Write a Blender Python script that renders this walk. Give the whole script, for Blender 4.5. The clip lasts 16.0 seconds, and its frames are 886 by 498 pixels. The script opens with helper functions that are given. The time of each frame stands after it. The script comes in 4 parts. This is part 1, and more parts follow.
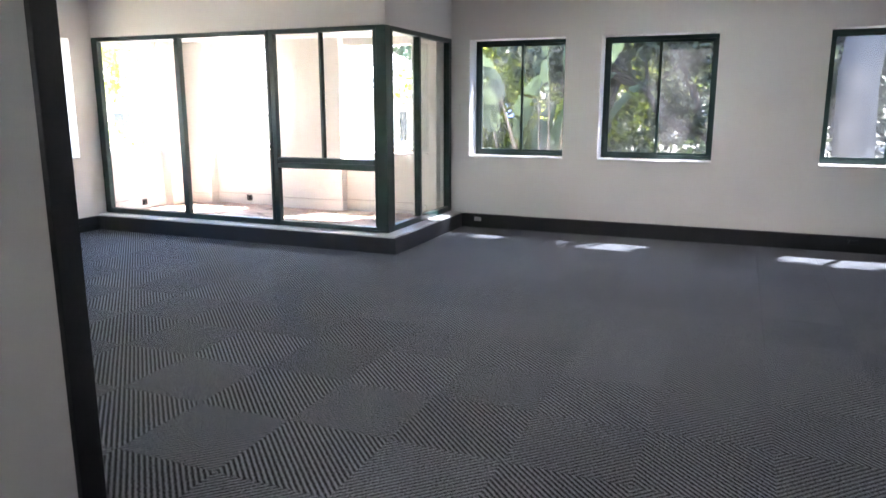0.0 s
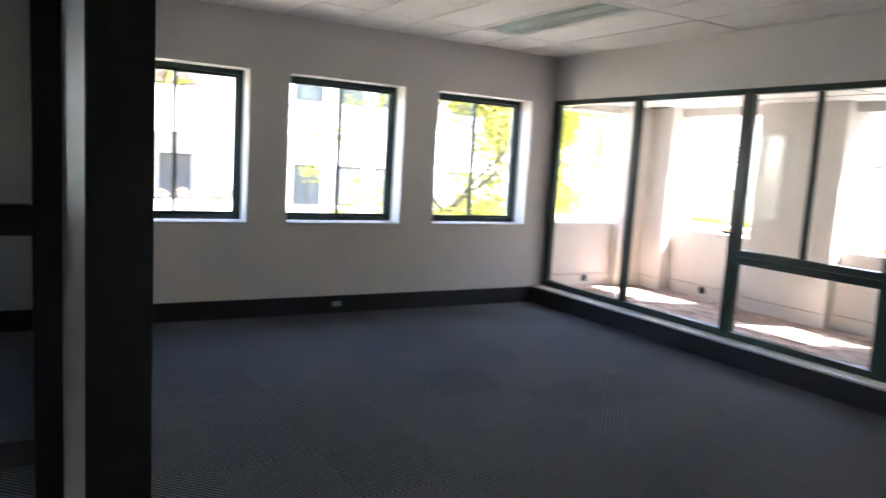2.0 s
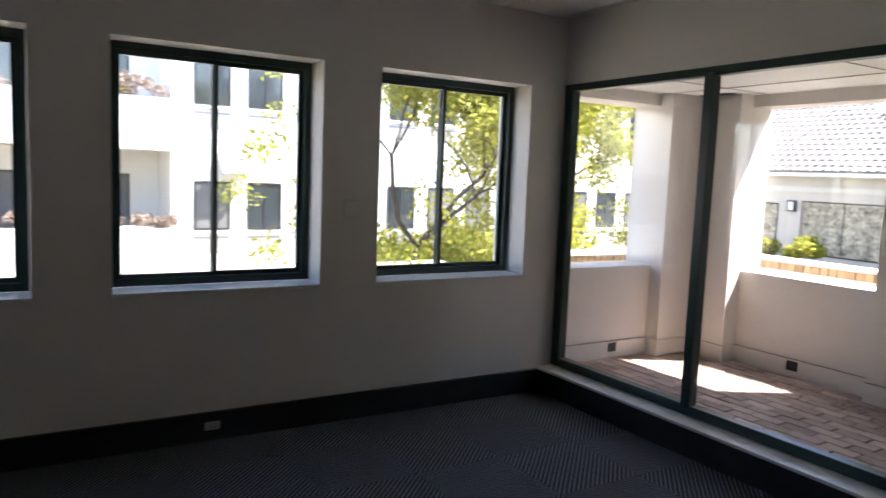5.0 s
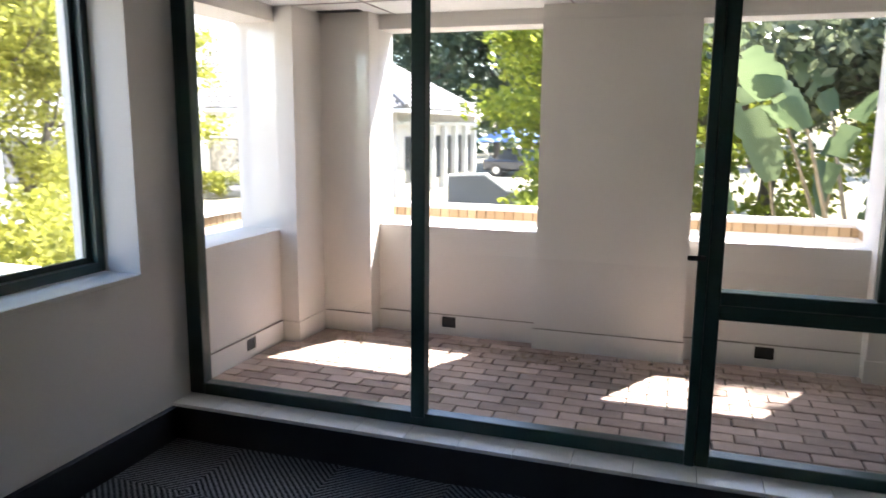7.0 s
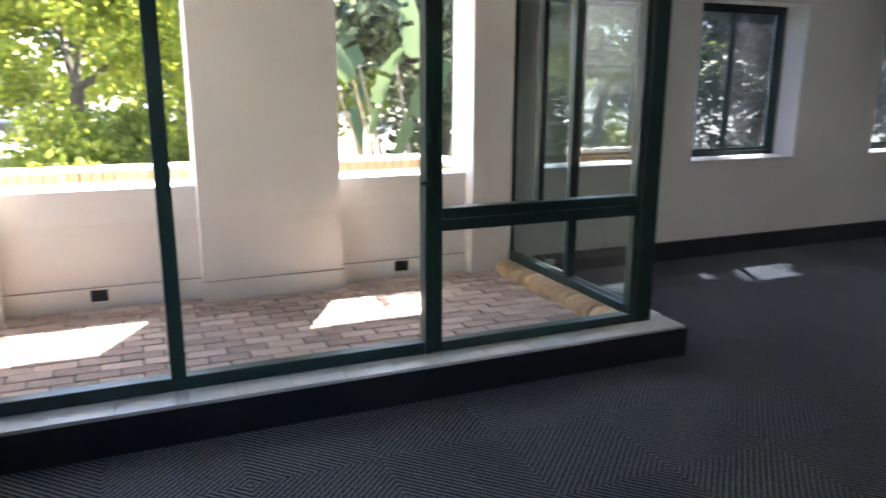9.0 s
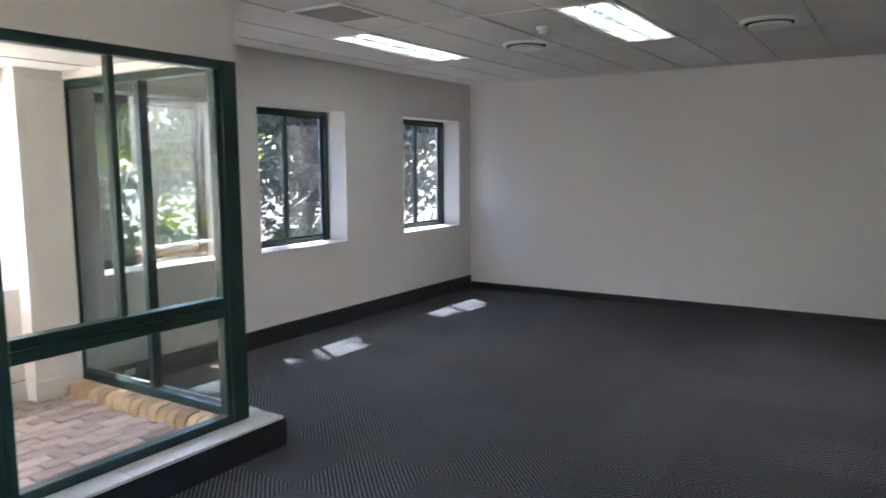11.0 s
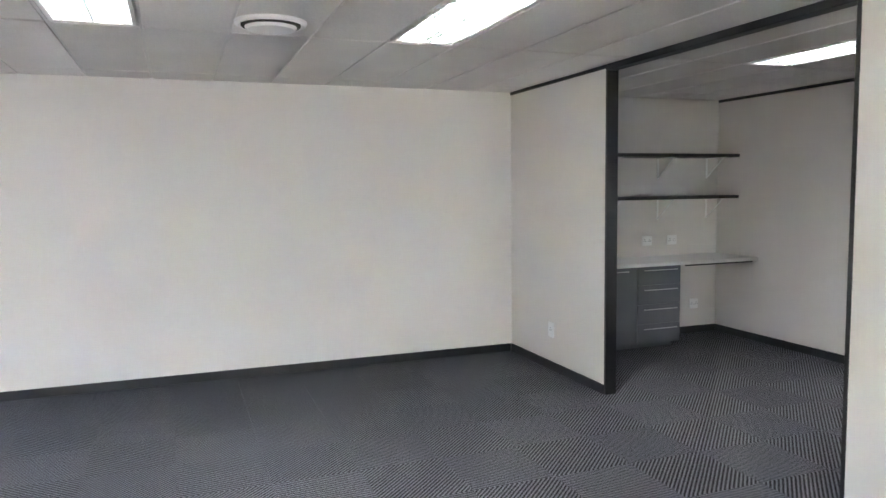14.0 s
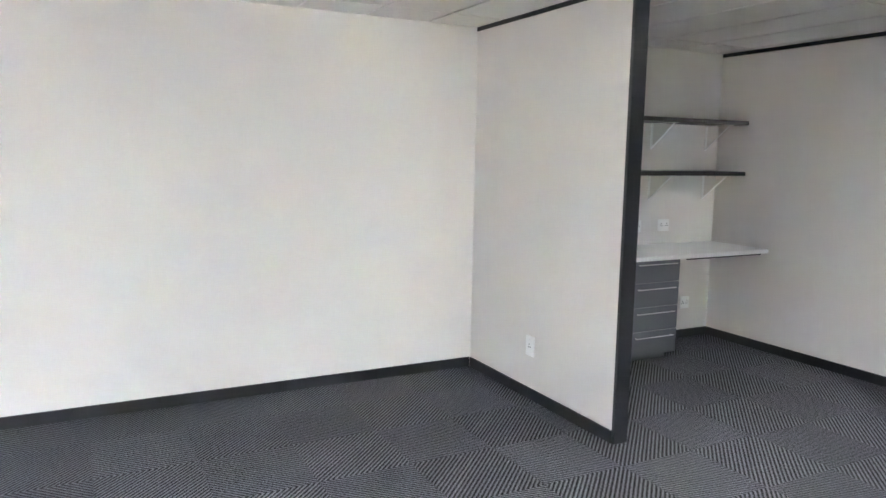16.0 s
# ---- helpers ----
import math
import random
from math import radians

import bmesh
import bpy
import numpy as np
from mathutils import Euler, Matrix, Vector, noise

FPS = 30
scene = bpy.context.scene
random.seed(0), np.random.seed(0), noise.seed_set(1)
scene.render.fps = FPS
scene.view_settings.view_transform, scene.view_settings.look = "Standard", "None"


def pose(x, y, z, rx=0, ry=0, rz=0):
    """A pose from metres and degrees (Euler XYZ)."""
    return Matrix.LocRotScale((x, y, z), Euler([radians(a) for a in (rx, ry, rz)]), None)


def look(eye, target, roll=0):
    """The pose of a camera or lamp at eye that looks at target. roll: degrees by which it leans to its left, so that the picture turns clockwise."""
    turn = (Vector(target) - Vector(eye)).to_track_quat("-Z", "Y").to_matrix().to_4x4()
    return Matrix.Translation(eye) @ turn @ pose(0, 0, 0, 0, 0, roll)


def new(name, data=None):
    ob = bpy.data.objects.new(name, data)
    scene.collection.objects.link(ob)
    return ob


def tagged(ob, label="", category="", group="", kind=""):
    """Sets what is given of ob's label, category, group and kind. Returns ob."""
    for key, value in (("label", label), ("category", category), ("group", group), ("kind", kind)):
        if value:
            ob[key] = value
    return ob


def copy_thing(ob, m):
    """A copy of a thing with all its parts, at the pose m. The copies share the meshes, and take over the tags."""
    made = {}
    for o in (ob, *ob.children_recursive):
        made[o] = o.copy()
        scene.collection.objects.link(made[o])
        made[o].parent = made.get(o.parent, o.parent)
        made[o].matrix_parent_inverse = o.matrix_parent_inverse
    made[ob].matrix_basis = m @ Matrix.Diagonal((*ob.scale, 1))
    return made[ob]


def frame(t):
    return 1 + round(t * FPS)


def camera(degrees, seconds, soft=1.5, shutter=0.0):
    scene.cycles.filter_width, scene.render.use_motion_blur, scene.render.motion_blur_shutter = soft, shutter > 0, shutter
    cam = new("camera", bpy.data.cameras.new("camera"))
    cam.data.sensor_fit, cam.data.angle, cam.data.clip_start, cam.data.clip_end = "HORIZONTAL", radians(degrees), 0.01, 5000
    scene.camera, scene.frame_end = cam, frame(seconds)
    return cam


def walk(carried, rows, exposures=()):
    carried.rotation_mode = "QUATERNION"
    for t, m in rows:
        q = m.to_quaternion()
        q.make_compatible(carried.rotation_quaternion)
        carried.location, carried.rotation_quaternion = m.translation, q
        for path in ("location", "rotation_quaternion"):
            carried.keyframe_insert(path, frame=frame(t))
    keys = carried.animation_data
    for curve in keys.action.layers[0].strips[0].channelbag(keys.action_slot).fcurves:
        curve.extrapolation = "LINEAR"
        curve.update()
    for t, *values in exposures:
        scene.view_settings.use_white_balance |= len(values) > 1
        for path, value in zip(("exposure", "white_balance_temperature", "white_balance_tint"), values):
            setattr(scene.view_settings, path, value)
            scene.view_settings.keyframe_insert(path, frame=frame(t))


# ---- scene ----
cam = camera(63.4, 16.0, shutter=0.35)
PATH = [
    (0, (0.565, 0.741, 1.483), (-0.179, 2.554, 1.086), -0.0),
    (0.5, (0.495, 0.966, 1.489), (-0.321, 2.767, 1.192), 0.3),
    (1, (0.383, 1.36, 1.498), (-0.673, 3.04, 1.25), 2.7),
    (1.5, (0.146, 1.76, 1.499), (-1.241, 3.179, 1.244), 3.2),
    (2, (-0.157, 2.137, 1.511), (-1.868, 3.145, 1.267), 3.4),
    (2.5, (-0.525, 2.385, 1.523), (-2.417, 2.985, 1.282), 3.9),
    (3, (-0.828, 2.704, 1.523), (-2.765, 3.156, 1.313), 3.9),
    (3.2, (-0.961, 2.816, 1.524), (-2.907, 3.239, 1.335), 3.3),
    (5.3, (-2.709, 3.882, 1.57), (-4.31, 5.062, 1.356), 1.9),
    (5.5, (-2.876, 3.952, 1.573), (-4.395, 5.235, 1.355), 1.6),
    (6, (-3.303, 4.133, 1.557), (-4.505, 5.715, 1.331), 1.0),
    (6.5, (-3.741, 4.242, 1.563), (-4.632, 6.013, 1.302), 1.5),
    (7, (-4.172, 4.256, 1.56), (-4.793, 6.126, 1.22), 0.5),
    (7.5, (-4.518, 4.327, 1.528), (-4.77, 6.27, 1.126), -0.7),
    (8, (-4.9, 4.33, 1.518), (-4.823, 6.284, 1.097), 0.0),
    (8.5, (-5.204, 4.219, 1.516), (-4.807, 6.13, 1.082), 0.1),
    (9, (-5.35, 4.018, 1.521), (-4.59, 5.812, 1.071), 0.2),
    (9.5, (-5.54, 3.904, 1.522), (-4.424, 5.503, 1.079), 1.2),
    (9.7, (-5.599, 3.875, 1.526), (-4.369, 5.396, 1.108), 0.5),
    (11.8, (-5.274, 4.335, 1.724), (-3.384, 4.977, 1.59), 0.1),
    (12, (-5.174, 4.445, 1.728), (-3.236, 4.921, 1.593), 0.4),
    (12.5, (-4.895, 4.777, 1.737), (-2.9, 4.867, 1.622), 0.9),
    (13, (-4.631, 5.09, 1.714), (-2.675, 4.699, 1.57), 0.2),
    (13.5, (-4.317, 5.347, 1.724), (-2.419, 4.734, 1.565), -0.7),
    (14, (-3.942, 5.497, 1.734), (-2.074, 4.801, 1.563), -0.7),
    (14.5, (-3.548, 5.419, 1.748), (-1.703, 4.672, 1.544), -0.7),
    (15, (-3.127, 5.334, 1.737), (-1.3, 4.551, 1.518), -0.2),
    (15.5, (-2.629, 5.173, 1.738), (-0.84, 4.313, 1.499), 0.5),
    (16, (-2.143, 5.049, 1.727), (-0.382, 4.139, 1.464), 1.0),
]
walk(cam, [(t, look(eye, target, roll)) for t, eye, target, roll in PATH],
     exposures=[(0, 5.3, 6400, 24), (0.6, 4.85, 6400, 24), (1.5, 4.55, 6350, 24), (2.5, 3.95, 6400, 24), (3.2, 3.8, 6400, 24), (5.3, 2.65, 6600, 24), (6.2, 2.7, 6700, 25), (7, 3.0, 6450, 22), (8, 3.6, 6450, 20), (9.0, 3.75, 6450, 21), (9.7, 4.15, 6300, 22), (11.8, 5.2, 6500, 23), (12.6, 6.0, 6500, 23), (14, 6.05, 6400, 23), (15, 6.3, 6350, 22), (16, 6.55, 6300, 22)])

# ---- world and sun ----
SUN_WAY = Vector((-0.29, -0.545, -1.0)).normalized()
world = bpy.data.worlds.new("world")
scene.world = world
world.use_nodes = True
wn = world.node_tree
sky = wn.nodes.new("ShaderNodeTexSky")
sky.sky_type = "NISHITA"
sky.sun_disc = False
sky.sun_elevation = math.asin(-SUN_WAY.z)
sky.sun_rotation = math.atan2(-SUN_WAY.x, -SUN_WAY.y)
wn.links.new(sky.outputs[0], wn.nodes["Background"].inputs[0])
wn.nodes["Background"].inputs[1].default_value = 0.15
sun_data = bpy.data.lights.new("sun", "SUN")
sun_data.energy, sun_data.angle, sun_data.color = 5.0, radians(0.55), (1.0, 0.95, 0.87)
sun = new("sun", sun_data)
sun.matrix_world = look((0, 0, 30), Vector((0, 0, 30)) + SUN_WAY)
LAMP = 1.75

# ---- materials ----
def nodes_of(name):
    m = bpy.data.materials.new(name)
    m.use_nodes = True
    return m, m.node_tree, m.node_tree.nodes["Principled BSDF"]


def surface(name, color, rough=0.6, metal=0.0, var=0.06, scale=3.0, fine=60.0, bump=0.05, spec=0.5, coords="Object", tint=None, rand=0.0):
    """A painted, plastered or plain surface: colour that drifts at two scales, and a fine relief."""
    m, t, b = nodes_of(name)
    tc = t.nodes.new("ShaderNodeTexCoord")
    n1, n2 = t.nodes.new("ShaderNodeTexNoise"), t.nodes.new("ShaderNodeTexNoise")
    n1.inputs["Scale"].default_value, n1.inputs["Detail"].default_value = scale, 4
    n2.inputs["Scale"].default_value, n2.inputs["Detail"].default_value = fine, 3
    for n in (n1, n2):
        t.links.new(tc.outputs[coords], n.inputs["Vector"])
    add = t.nodes.new("ShaderNodeMath")
    add.operation = "ADD"
    t.links.new(n1.outputs["Fac"], add.inputs[0])
    t.links.new(n2.outputs["Fac"], add.inputs[1])
    last = add.outputs[0]
    if rand:
        oi = t.nodes.new("ShaderNodeObjectInfo")
        mul = t.nodes.new("ShaderNodeMath")
        mul.operation = "MULTIPLY_ADD"
        mul.inputs[1].default_value = rand
        t.links.new(oi.outputs["Random"], mul.inputs[0])
        t.links.new(last, mul.inputs[2])
        last = mul.outputs[0]
    mr = t.nodes.new("ShaderNodeMapRange")
    mr.inputs["From Min"].default_value, mr.inputs["From Max"].default_value = 0.6, 1.4 + rand
    t.links.new(last, mr.inputs["Value"])
    mix = t.nodes.new("ShaderNodeMix")
    mix.data_type = "RGBA"
    lo = [max(0.0, c * (1 - 2 * var)) for c in color]
    hi = [min(1.0, c * (1 + var)) for c in (tint or color)]
    mix.inputs["A"].default_value, mix.inputs["B"].default_value = (*lo, 1), (*hi, 1)
    t.links.new(mr.outputs[0], mix.inputs["Factor"])
    t.links.new(mix.outputs["Result"], b.inputs["Base Color"])
    b.inputs["Roughness"].default_value, b.inputs["Metallic"].default_value = rough, metal
    b.inputs["Specular IOR Level"].default_value = spec
    if bump:
        bp = t.nodes.new("ShaderNodeBump")
        bp.inputs["Strength"].default_value, bp.inputs["Distance"].default_value = min(1.0, bump * 4), 0.004
        t.links.new(n2.outputs["Fac"], bp.inputs["Height"])
        t.links.new(bp.outputs[0], b.inputs["Normal"])
    return m


def glass_material(name, tint=(0.93, 0.97, 0.95), dusty=0.02, film=0.0):
    """A pane: each face mirrors more at a grazing angle; uneven dust scatters light back and lets some through."""
    m, t, b = nodes_of(name)
    out = t.nodes["Material Output"]
    tr, gl, lw, mx = (t.nodes.new(k) for k in ("ShaderNodeBsdfTransparent", "ShaderNodeBsdfGlossy", "ShaderNodeLayerWeight", "ShaderNodeMixShader"))
    tr.inputs[0].default_value = (*tint, 1)
    gl.inputs["Roughness"].default_value = 0.0
    pw, ma = t.nodes.new("ShaderNodeMath"), t.nodes.new("ShaderNodeMath")
    pw.operation, ma.operation = "POWER", "MULTIPLY_ADD"
    pw.inputs[1].default_value = 4.0
    ma.inputs[1].default_value, ma.inputs[2].default_value = 0.95, 0.04
    lw.inputs["Blend"].default_value = 0.5
    t.links.new(lw.outputs["Facing"], pw.inputs[0])
    t.links.new(pw.outputs[0], ma.inputs[0])
    t.links.new(ma.outputs[0], mx.inputs[0])
    t.links.new(tr.outputs[0], mx.inputs[1])
    t.links.new(gl.outputs[0], mx.inputs[2])
    di, tl, both, mx2, nz, mr, tc = (t.nodes.new(k) for k in ("ShaderNodeBsdfDiffuse", "ShaderNodeBsdfTranslucent", "ShaderNodeMixShader", "ShaderNodeMixShader", "ShaderNodeTexNoise", "ShaderNodeMapRange", "ShaderNodeTexCoord"))
    nz.inputs["Scale"].default_value, nz.inputs["Detail"].default_value = 4, 6
    t.links.new(tc.outputs["Object"], nz.inputs["Vector"])
    mr.inputs["From Min"].default_value, mr.inputs["From Max"].default_value = 0.4, 0.75
    mr.inputs["To Min"].default_value, mr.inputs["To Max"].default_value = film, film + dusty
    t.links.new(nz.outputs["Fac"], mr.inputs["Value"])
    t.links.new(di.outputs[0], both.inputs[1])
    t.links.new(tl.outputs[0], both.inputs[2])
    t.links.new(mr.outputs[0], mx2.inputs[0])
    t.links.new(mx.outputs[0], mx2.inputs[1])
    t.links.new(both.outputs[0], mx2.inputs[2])
    t.links.new(mx2.outputs[0], out.inputs["Surface"])
    return m


def carpet_material(name):
    """Ribbed loop-pile carpet tile: pale ribs on charcoal, along the tile's diagonal."""
    m, t, b = nodes_of(name)
    tc, sep = t.nodes.new("ShaderNodeTexCoord"), t.nodes.new("ShaderNodeSeparateXYZ")
    t.links.new(tc.outputs["Object"], sep.inputs[0])
    nz = t.nodes.new("ShaderNodeTexNoise")
    nz.inputs["Scale"].default_value, nz.inputs["Detail"].default_value = 95, 4
    t.links.new(tc.outputs["Object"], nz.inputs["Vector"])
    a = t.nodes.new("ShaderNodeMath")
    a.operation = "MULTIPLY"
    a.inputs[1].default_value = 2 * math.pi / (0.0225 * math.sqrt(2))
    dg = t.nodes.new("ShaderNodeMath")
    dg.operation = "ADD"
    t.links.new(sep.outputs["X"], dg.inputs[0])
    t.links.new(sep.outputs["Y"], dg.inputs[1])
    t.links.new(dg.outputs[0], a.inputs[0])
    sn = t.nodes.new("ShaderNodeMath")
    sn.operation = "SINE"
    t.links.new(a.outputs[0], sn.inputs[0])
    ad = t.nodes.new("ShaderNodeMath")
    ad.operation = "MULTIPLY_ADD"
    ad.inputs[1].default_value = 4.6
    t.links.new(nz.outputs["Fac"], ad.inputs[0])
    t.links.new(sn.outputs[0], ad.inputs[2])
    mr = t.nodes.new("ShaderNodeMapRange")
    mr.inputs["From Min"].default_value, mr.inputs["From Max"].default_value = 1.6, 3.2
    t.links.new(ad.outputs[0], mr.inputs["Value"])
    oi = t.nodes.new("ShaderNodeObjectInfo")
    mx = t.nodes.new("ShaderNodeMix")
    mx.data_type = "RGBA"
    mx.inputs["A"].default_value, mx.inputs["B"].default_value = (0.012, 0.0135, 0.0155, 1), (0.160, 0.170, 0.181, 1)
    t.links.new(mr.outputs[0], mx.inputs["Factor"])
    hs = t.nodes.new("ShaderNodeHueSaturation")
    vr = t.nodes.new("ShaderNodeMapRange")
    vr.inputs["To Min"].default_value, vr.inputs["To Max"].default_value = 0.90, 1.10
    t.links.new(oi.outputs["Random"], vr.inputs["Value"])
    t.links.new(vr.outputs[0], hs.inputs["Value"])
    t.links.new(mx.outputs["Result"], hs.inputs["Color"])
    t.links.new(hs.outputs[0], b.inputs["Base Color"])
    b.inputs["Roughness"].default_value = 0.95
    b.inputs["Specular IOR Level"].default_value = 0.15
    bp = t.nodes.new("ShaderNodeBump")
    bp.inputs["Strength"].default_value, bp.inputs["Distance"].default_value = 0.7, 0.003
    t.links.new(ad.outputs[0], bp.inputs["Height"])
    t.links.new(bp.outputs[0], b.inputs["Normal"])
    return m


def glow(name, color, strength):
    m, t, b = nodes_of(name)
    b.inputs["Emission Color"].default_value = (*color, 1)
    b.inputs["Emission Strength"].default_value = strength
    return m


WALL = surface("wall_paint", (0.71, 0.68, 0.65), 0.48, var=0.025, scale=0.8, fine=140, bump=0.03, spec=0.35)
WHITE = surface("white_paint", (0.80, 0.79, 0.76), 0.55, var=0.03, scale=1.5, fine=120, bump=0.03)
CEILING = surface("ceiling_tile", (0.80, 0.78, 0.75), 0.9, var=0.07, scale=1.2, fine=70, bump=0.16, spec=0.2)
TBAR = surface("ceiling_bar", (0.74, 0.73, 0.70), 0.5, var=0.03)
BLACK = surface("black_paint", (0.016, 0.017, 0.020), 0.42, var=0.15, scale=2, fine=80, bump=0.03)
GREEN = surface("green_powder_coat", (0.012, 0.040, 0.035), 0.33, var=0.2, scale=2, fine=90, bump=0.015)
CARPET = carpet_material("ribbed_carpet")
UNDER = surface("carpet_backing", (0.03, 0.03, 0.033), 0.95)
TILE = surface("sill_tile", (0.66, 0.65, 0.62), 0.3, var=0.05, scale=4, rand=0.2)
GLASS = glass_material("window_glass", dusty=0.02)
DUSTY = glass_material("dusty_window_glass", (0.43, 0.465, 0.50), dusty=0.022, film=0.008)
PLASTER = surface("exterior_plaster", (0.73, 0.685, 0.64), 0.85, var=0.05, scale=1.3, fine=45, bump=0.12)
PAVER = surface("clay_paver", (0.315, 0.225, 0.19), 0.85, var=0.24, scale=9, fine=70, bump=0.2, tint=(0.46, 0.345, 0.295), rand=0.9)
SAND = surface("joint_sand", (0.07, 0.055, 0.048), 0.95, var=0.2, scale=20)
YELLOWBRICK = surface("yellow_brick", (0.43, 0.26, 0.135), 0.8, var=0.18, scale=8, fine=60, bump=0.15, tint=(0.54, 0.375, 0.22), rand=0.9)
DESKTOP = surface("white_laminate", (0.78, 0.78, 0.77), 0.3, var=0.02)
CABINET = surface("grey_laminate", (0.125, 0.135, 0.15), 0.38, var=0.05, scale=2)
SHELF = surface("dark_laminate", (0.045, 0.043, 0.045), 0.45, var=0.1)
CHROME = surface("brushed_metal", (0.6, 0.6, 0.6), 0.3, metal=1.0, var=0.05)
PLASTIC = surface("white_plastic", (0.84, 0.84, 0.83), 0.35, var=0.02, bump=0.0)
DARK = surface("dark_hole", (0.012, 0.012, 0.012), 0.8, bump=0)
TUBE = glow("lamp_tube", (1.0, 0.985, 0.95), LAMP)
REFLECTOR = surface("lamp_reflector", (0.80, 0.84, 0.83), 0.3, metal=0.3, var=0.02, bump=0)
LOUVRE = surface("lamp_louvre", (0.80, 0.87, 0.85), 0.25, metal=0.45, var=0.03, bump=0)
GREYCASE = surface("grey_case", (0.40, 0.40, 0.39), 0.5, var=0.05)
GRILLE = surface("vent_grille", (0.42, 0.42, 0.40), 0.5, var=0.05)


# ---- mesh helpers ----
def box(bm, x0, x1, y0, y1, z0, z1):
    v = [bm.verts.new(p) for p in ((x0, y0, z0), (x1, y0, z0), (x1, y1, z0), (x0, y1, z0), (x0, y0, z1), (x1, y0, z1), (x1, y1, z1), (x0, y1, z1))]
    for f in ((3, 2, 1, 0), (4, 5, 6, 7), (0, 1, 5, 4), (1, 2, 6, 5), (2, 3, 7, 6), (3, 0, 4, 7)):
        bm.faces.new([v[i] for i in f])
    return v


def block(x0, x1, y0, y1, z0, z1, bevel=0.0, seg=1):
    bm = bmesh.new()
    box(bm, x0, x1, y0, y1, z0, z1)
    if bevel:
        bmesh.ops.bevel(bm, geom=bm.edges[:], offset=bevel, segments=seg, affect="EDGES", profile=0.5)
    return bm


def rod(bm, a, b, r, n=10, r2=None):
    a, b = Vector(a), Vector(b)
    q = (b - a).to_track_quat("Z", "Y").to_matrix().to_4x4()
    bmesh.ops.create_cone(bm, cap_ends=True, segments=n, radius1=r, radius2=r if r2 is None else r2, depth=(b - a).length, matrix=Matrix.Translation((a + b) / 2) @ q)


def part(name, bm, material, parent=None, label="", smooth=False):
    me = bpy.data.meshes.new(name)
    bm.normal_update()
    bm.to_mesh(me)
    bm.free()
    if smooth:
        for p in me.polygons:
            p.use_smooth = True
    me.materials.append(material)
    ob = new(name, me)
    if parent is not None:
        ob.parent = parent
        ob.matrix_parent_inverse = parent.matrix_basis.inverted()
    if label:
        ob["label"] = label
    return ob


def thing(name, x, y, z, label="", category="", group="", kind=""):
    ob = new(name)
    ob.empty_display_size = 0.1
    ob.matrix_basis = Matrix.Translation((x, y, z))
    return tagged(ob, label, category, group, kind)


def slab_with_holes(us, vs, holes, place, w0, w1):
    """A flat wall between the breakpoints us x vs, thick from w0 to w1, with rectangular holes (u0, u1, v0, v1). place(u, v, w) gives a point."""
    us = sorted(set(us) | {h[0] for h in holes} | {h[1] for h in holes})
    vs = sorted(set(vs) | {h[2] for h in holes} | {h[3] for h in holes})
    bm = bmesh.new()
    cache = {}

    def vert(i, j, w):
        if (i, j, w) not in cache:
            cache[i, j, w] = bm.verts.new(place(us[i], vs[j], w0 if w == 0 else w1))
        return cache[i, j, w]

    def solid(i, j):
        if not (0 <= i < len(us) - 1 and 0 <= j < len(vs) - 1):
            return False
        u, v = (us[i] + us[i + 1]) / 2, (vs[j] + vs[j + 1]) / 2
        return not any(h[0] < u < h[1] and h[2] < v < h[3] for h in holes)

    for i in range(len(us) - 1):
        for j in range(len(vs) - 1):
            if not solid(i, j):
                continue
            for w in (0, 1):
                bm.faces.new([vert(i, j, w), vert(i + 1, j, w), vert(i + 1, j + 1, w), vert(i, j + 1, w)])
            for di, dj, a, b in ((-1, 0, (i, j), (i, j + 1)), (1, 0, (i + 1, j), (i + 1, j + 1)), (0, -1, (i, j), (i + 1, j)), (0, 1, (i, j + 1), (i + 1, j + 1))):
                if not solid(i + di, j + dj):
                    bm.faces.new([vert(*a, 0), vert(*b, 0), vert(*b, 1), vert(*a, 1)])
    bmesh.ops.recalc_face_normals(bm, faces=bm.faces[:])
    return bm


def along_x(u, v, w):
    return (u, w, v)


def along_y(u, v, w):
    return (w, u, v)


# ---- plan ----
W, E, N, H = -6.525, 2.84, 8.945, 2.70
QY, PY = 2.205, 2.292
PX, QX = -1.262, 1.06
KY, KX = -0.47, 0.80
SY = -3.0
GX = -2.06
VX, VY = -2.69, 7.207
VF = 0.13
WEST_OUT, NORTH_OUT = -6.90, 9.32
Z0, Z1 = 0.86, 2.205
WEST_WINDOWS = [(0.0, 1.16), (2.69, 3.84), (4.21, 5.36), (5.74, 6.90)]
NORTH_WINDOWS = [(-2.46, -1.32), (-0.92, 0.29), (1.32, 2.57)]

wall_west = tagged(part("wall_west", slab_with_holes([SY, 7.29], [-0.3, 3.0], [(a, b, Z0, Z1) for a, b in WEST_WINDOWS], along_y, WEST_OUT, W), WALL),
                   "off-white painted wall with deep window reveals", "wall", kind="structure")
wall_north = tagged(part("wall_north", slab_with_holes([VX - 0.07, E + 0.3], [-0.3, 3.0], [(a, b, Z0, Z1 + 0.01) for a, b in NORTH_WINDOWS], along_x, N, NORTH_OUT), WALL),
                    "off-white painted wall with three deep-set windows", "wall", kind="structure")
wall_east = tagged(part("wall_east", block(E, E + 0.3, SY, N - 0.002, -0.3, 3.0), WALL), "plain off-white painted end wall", "wall", kind="structure")
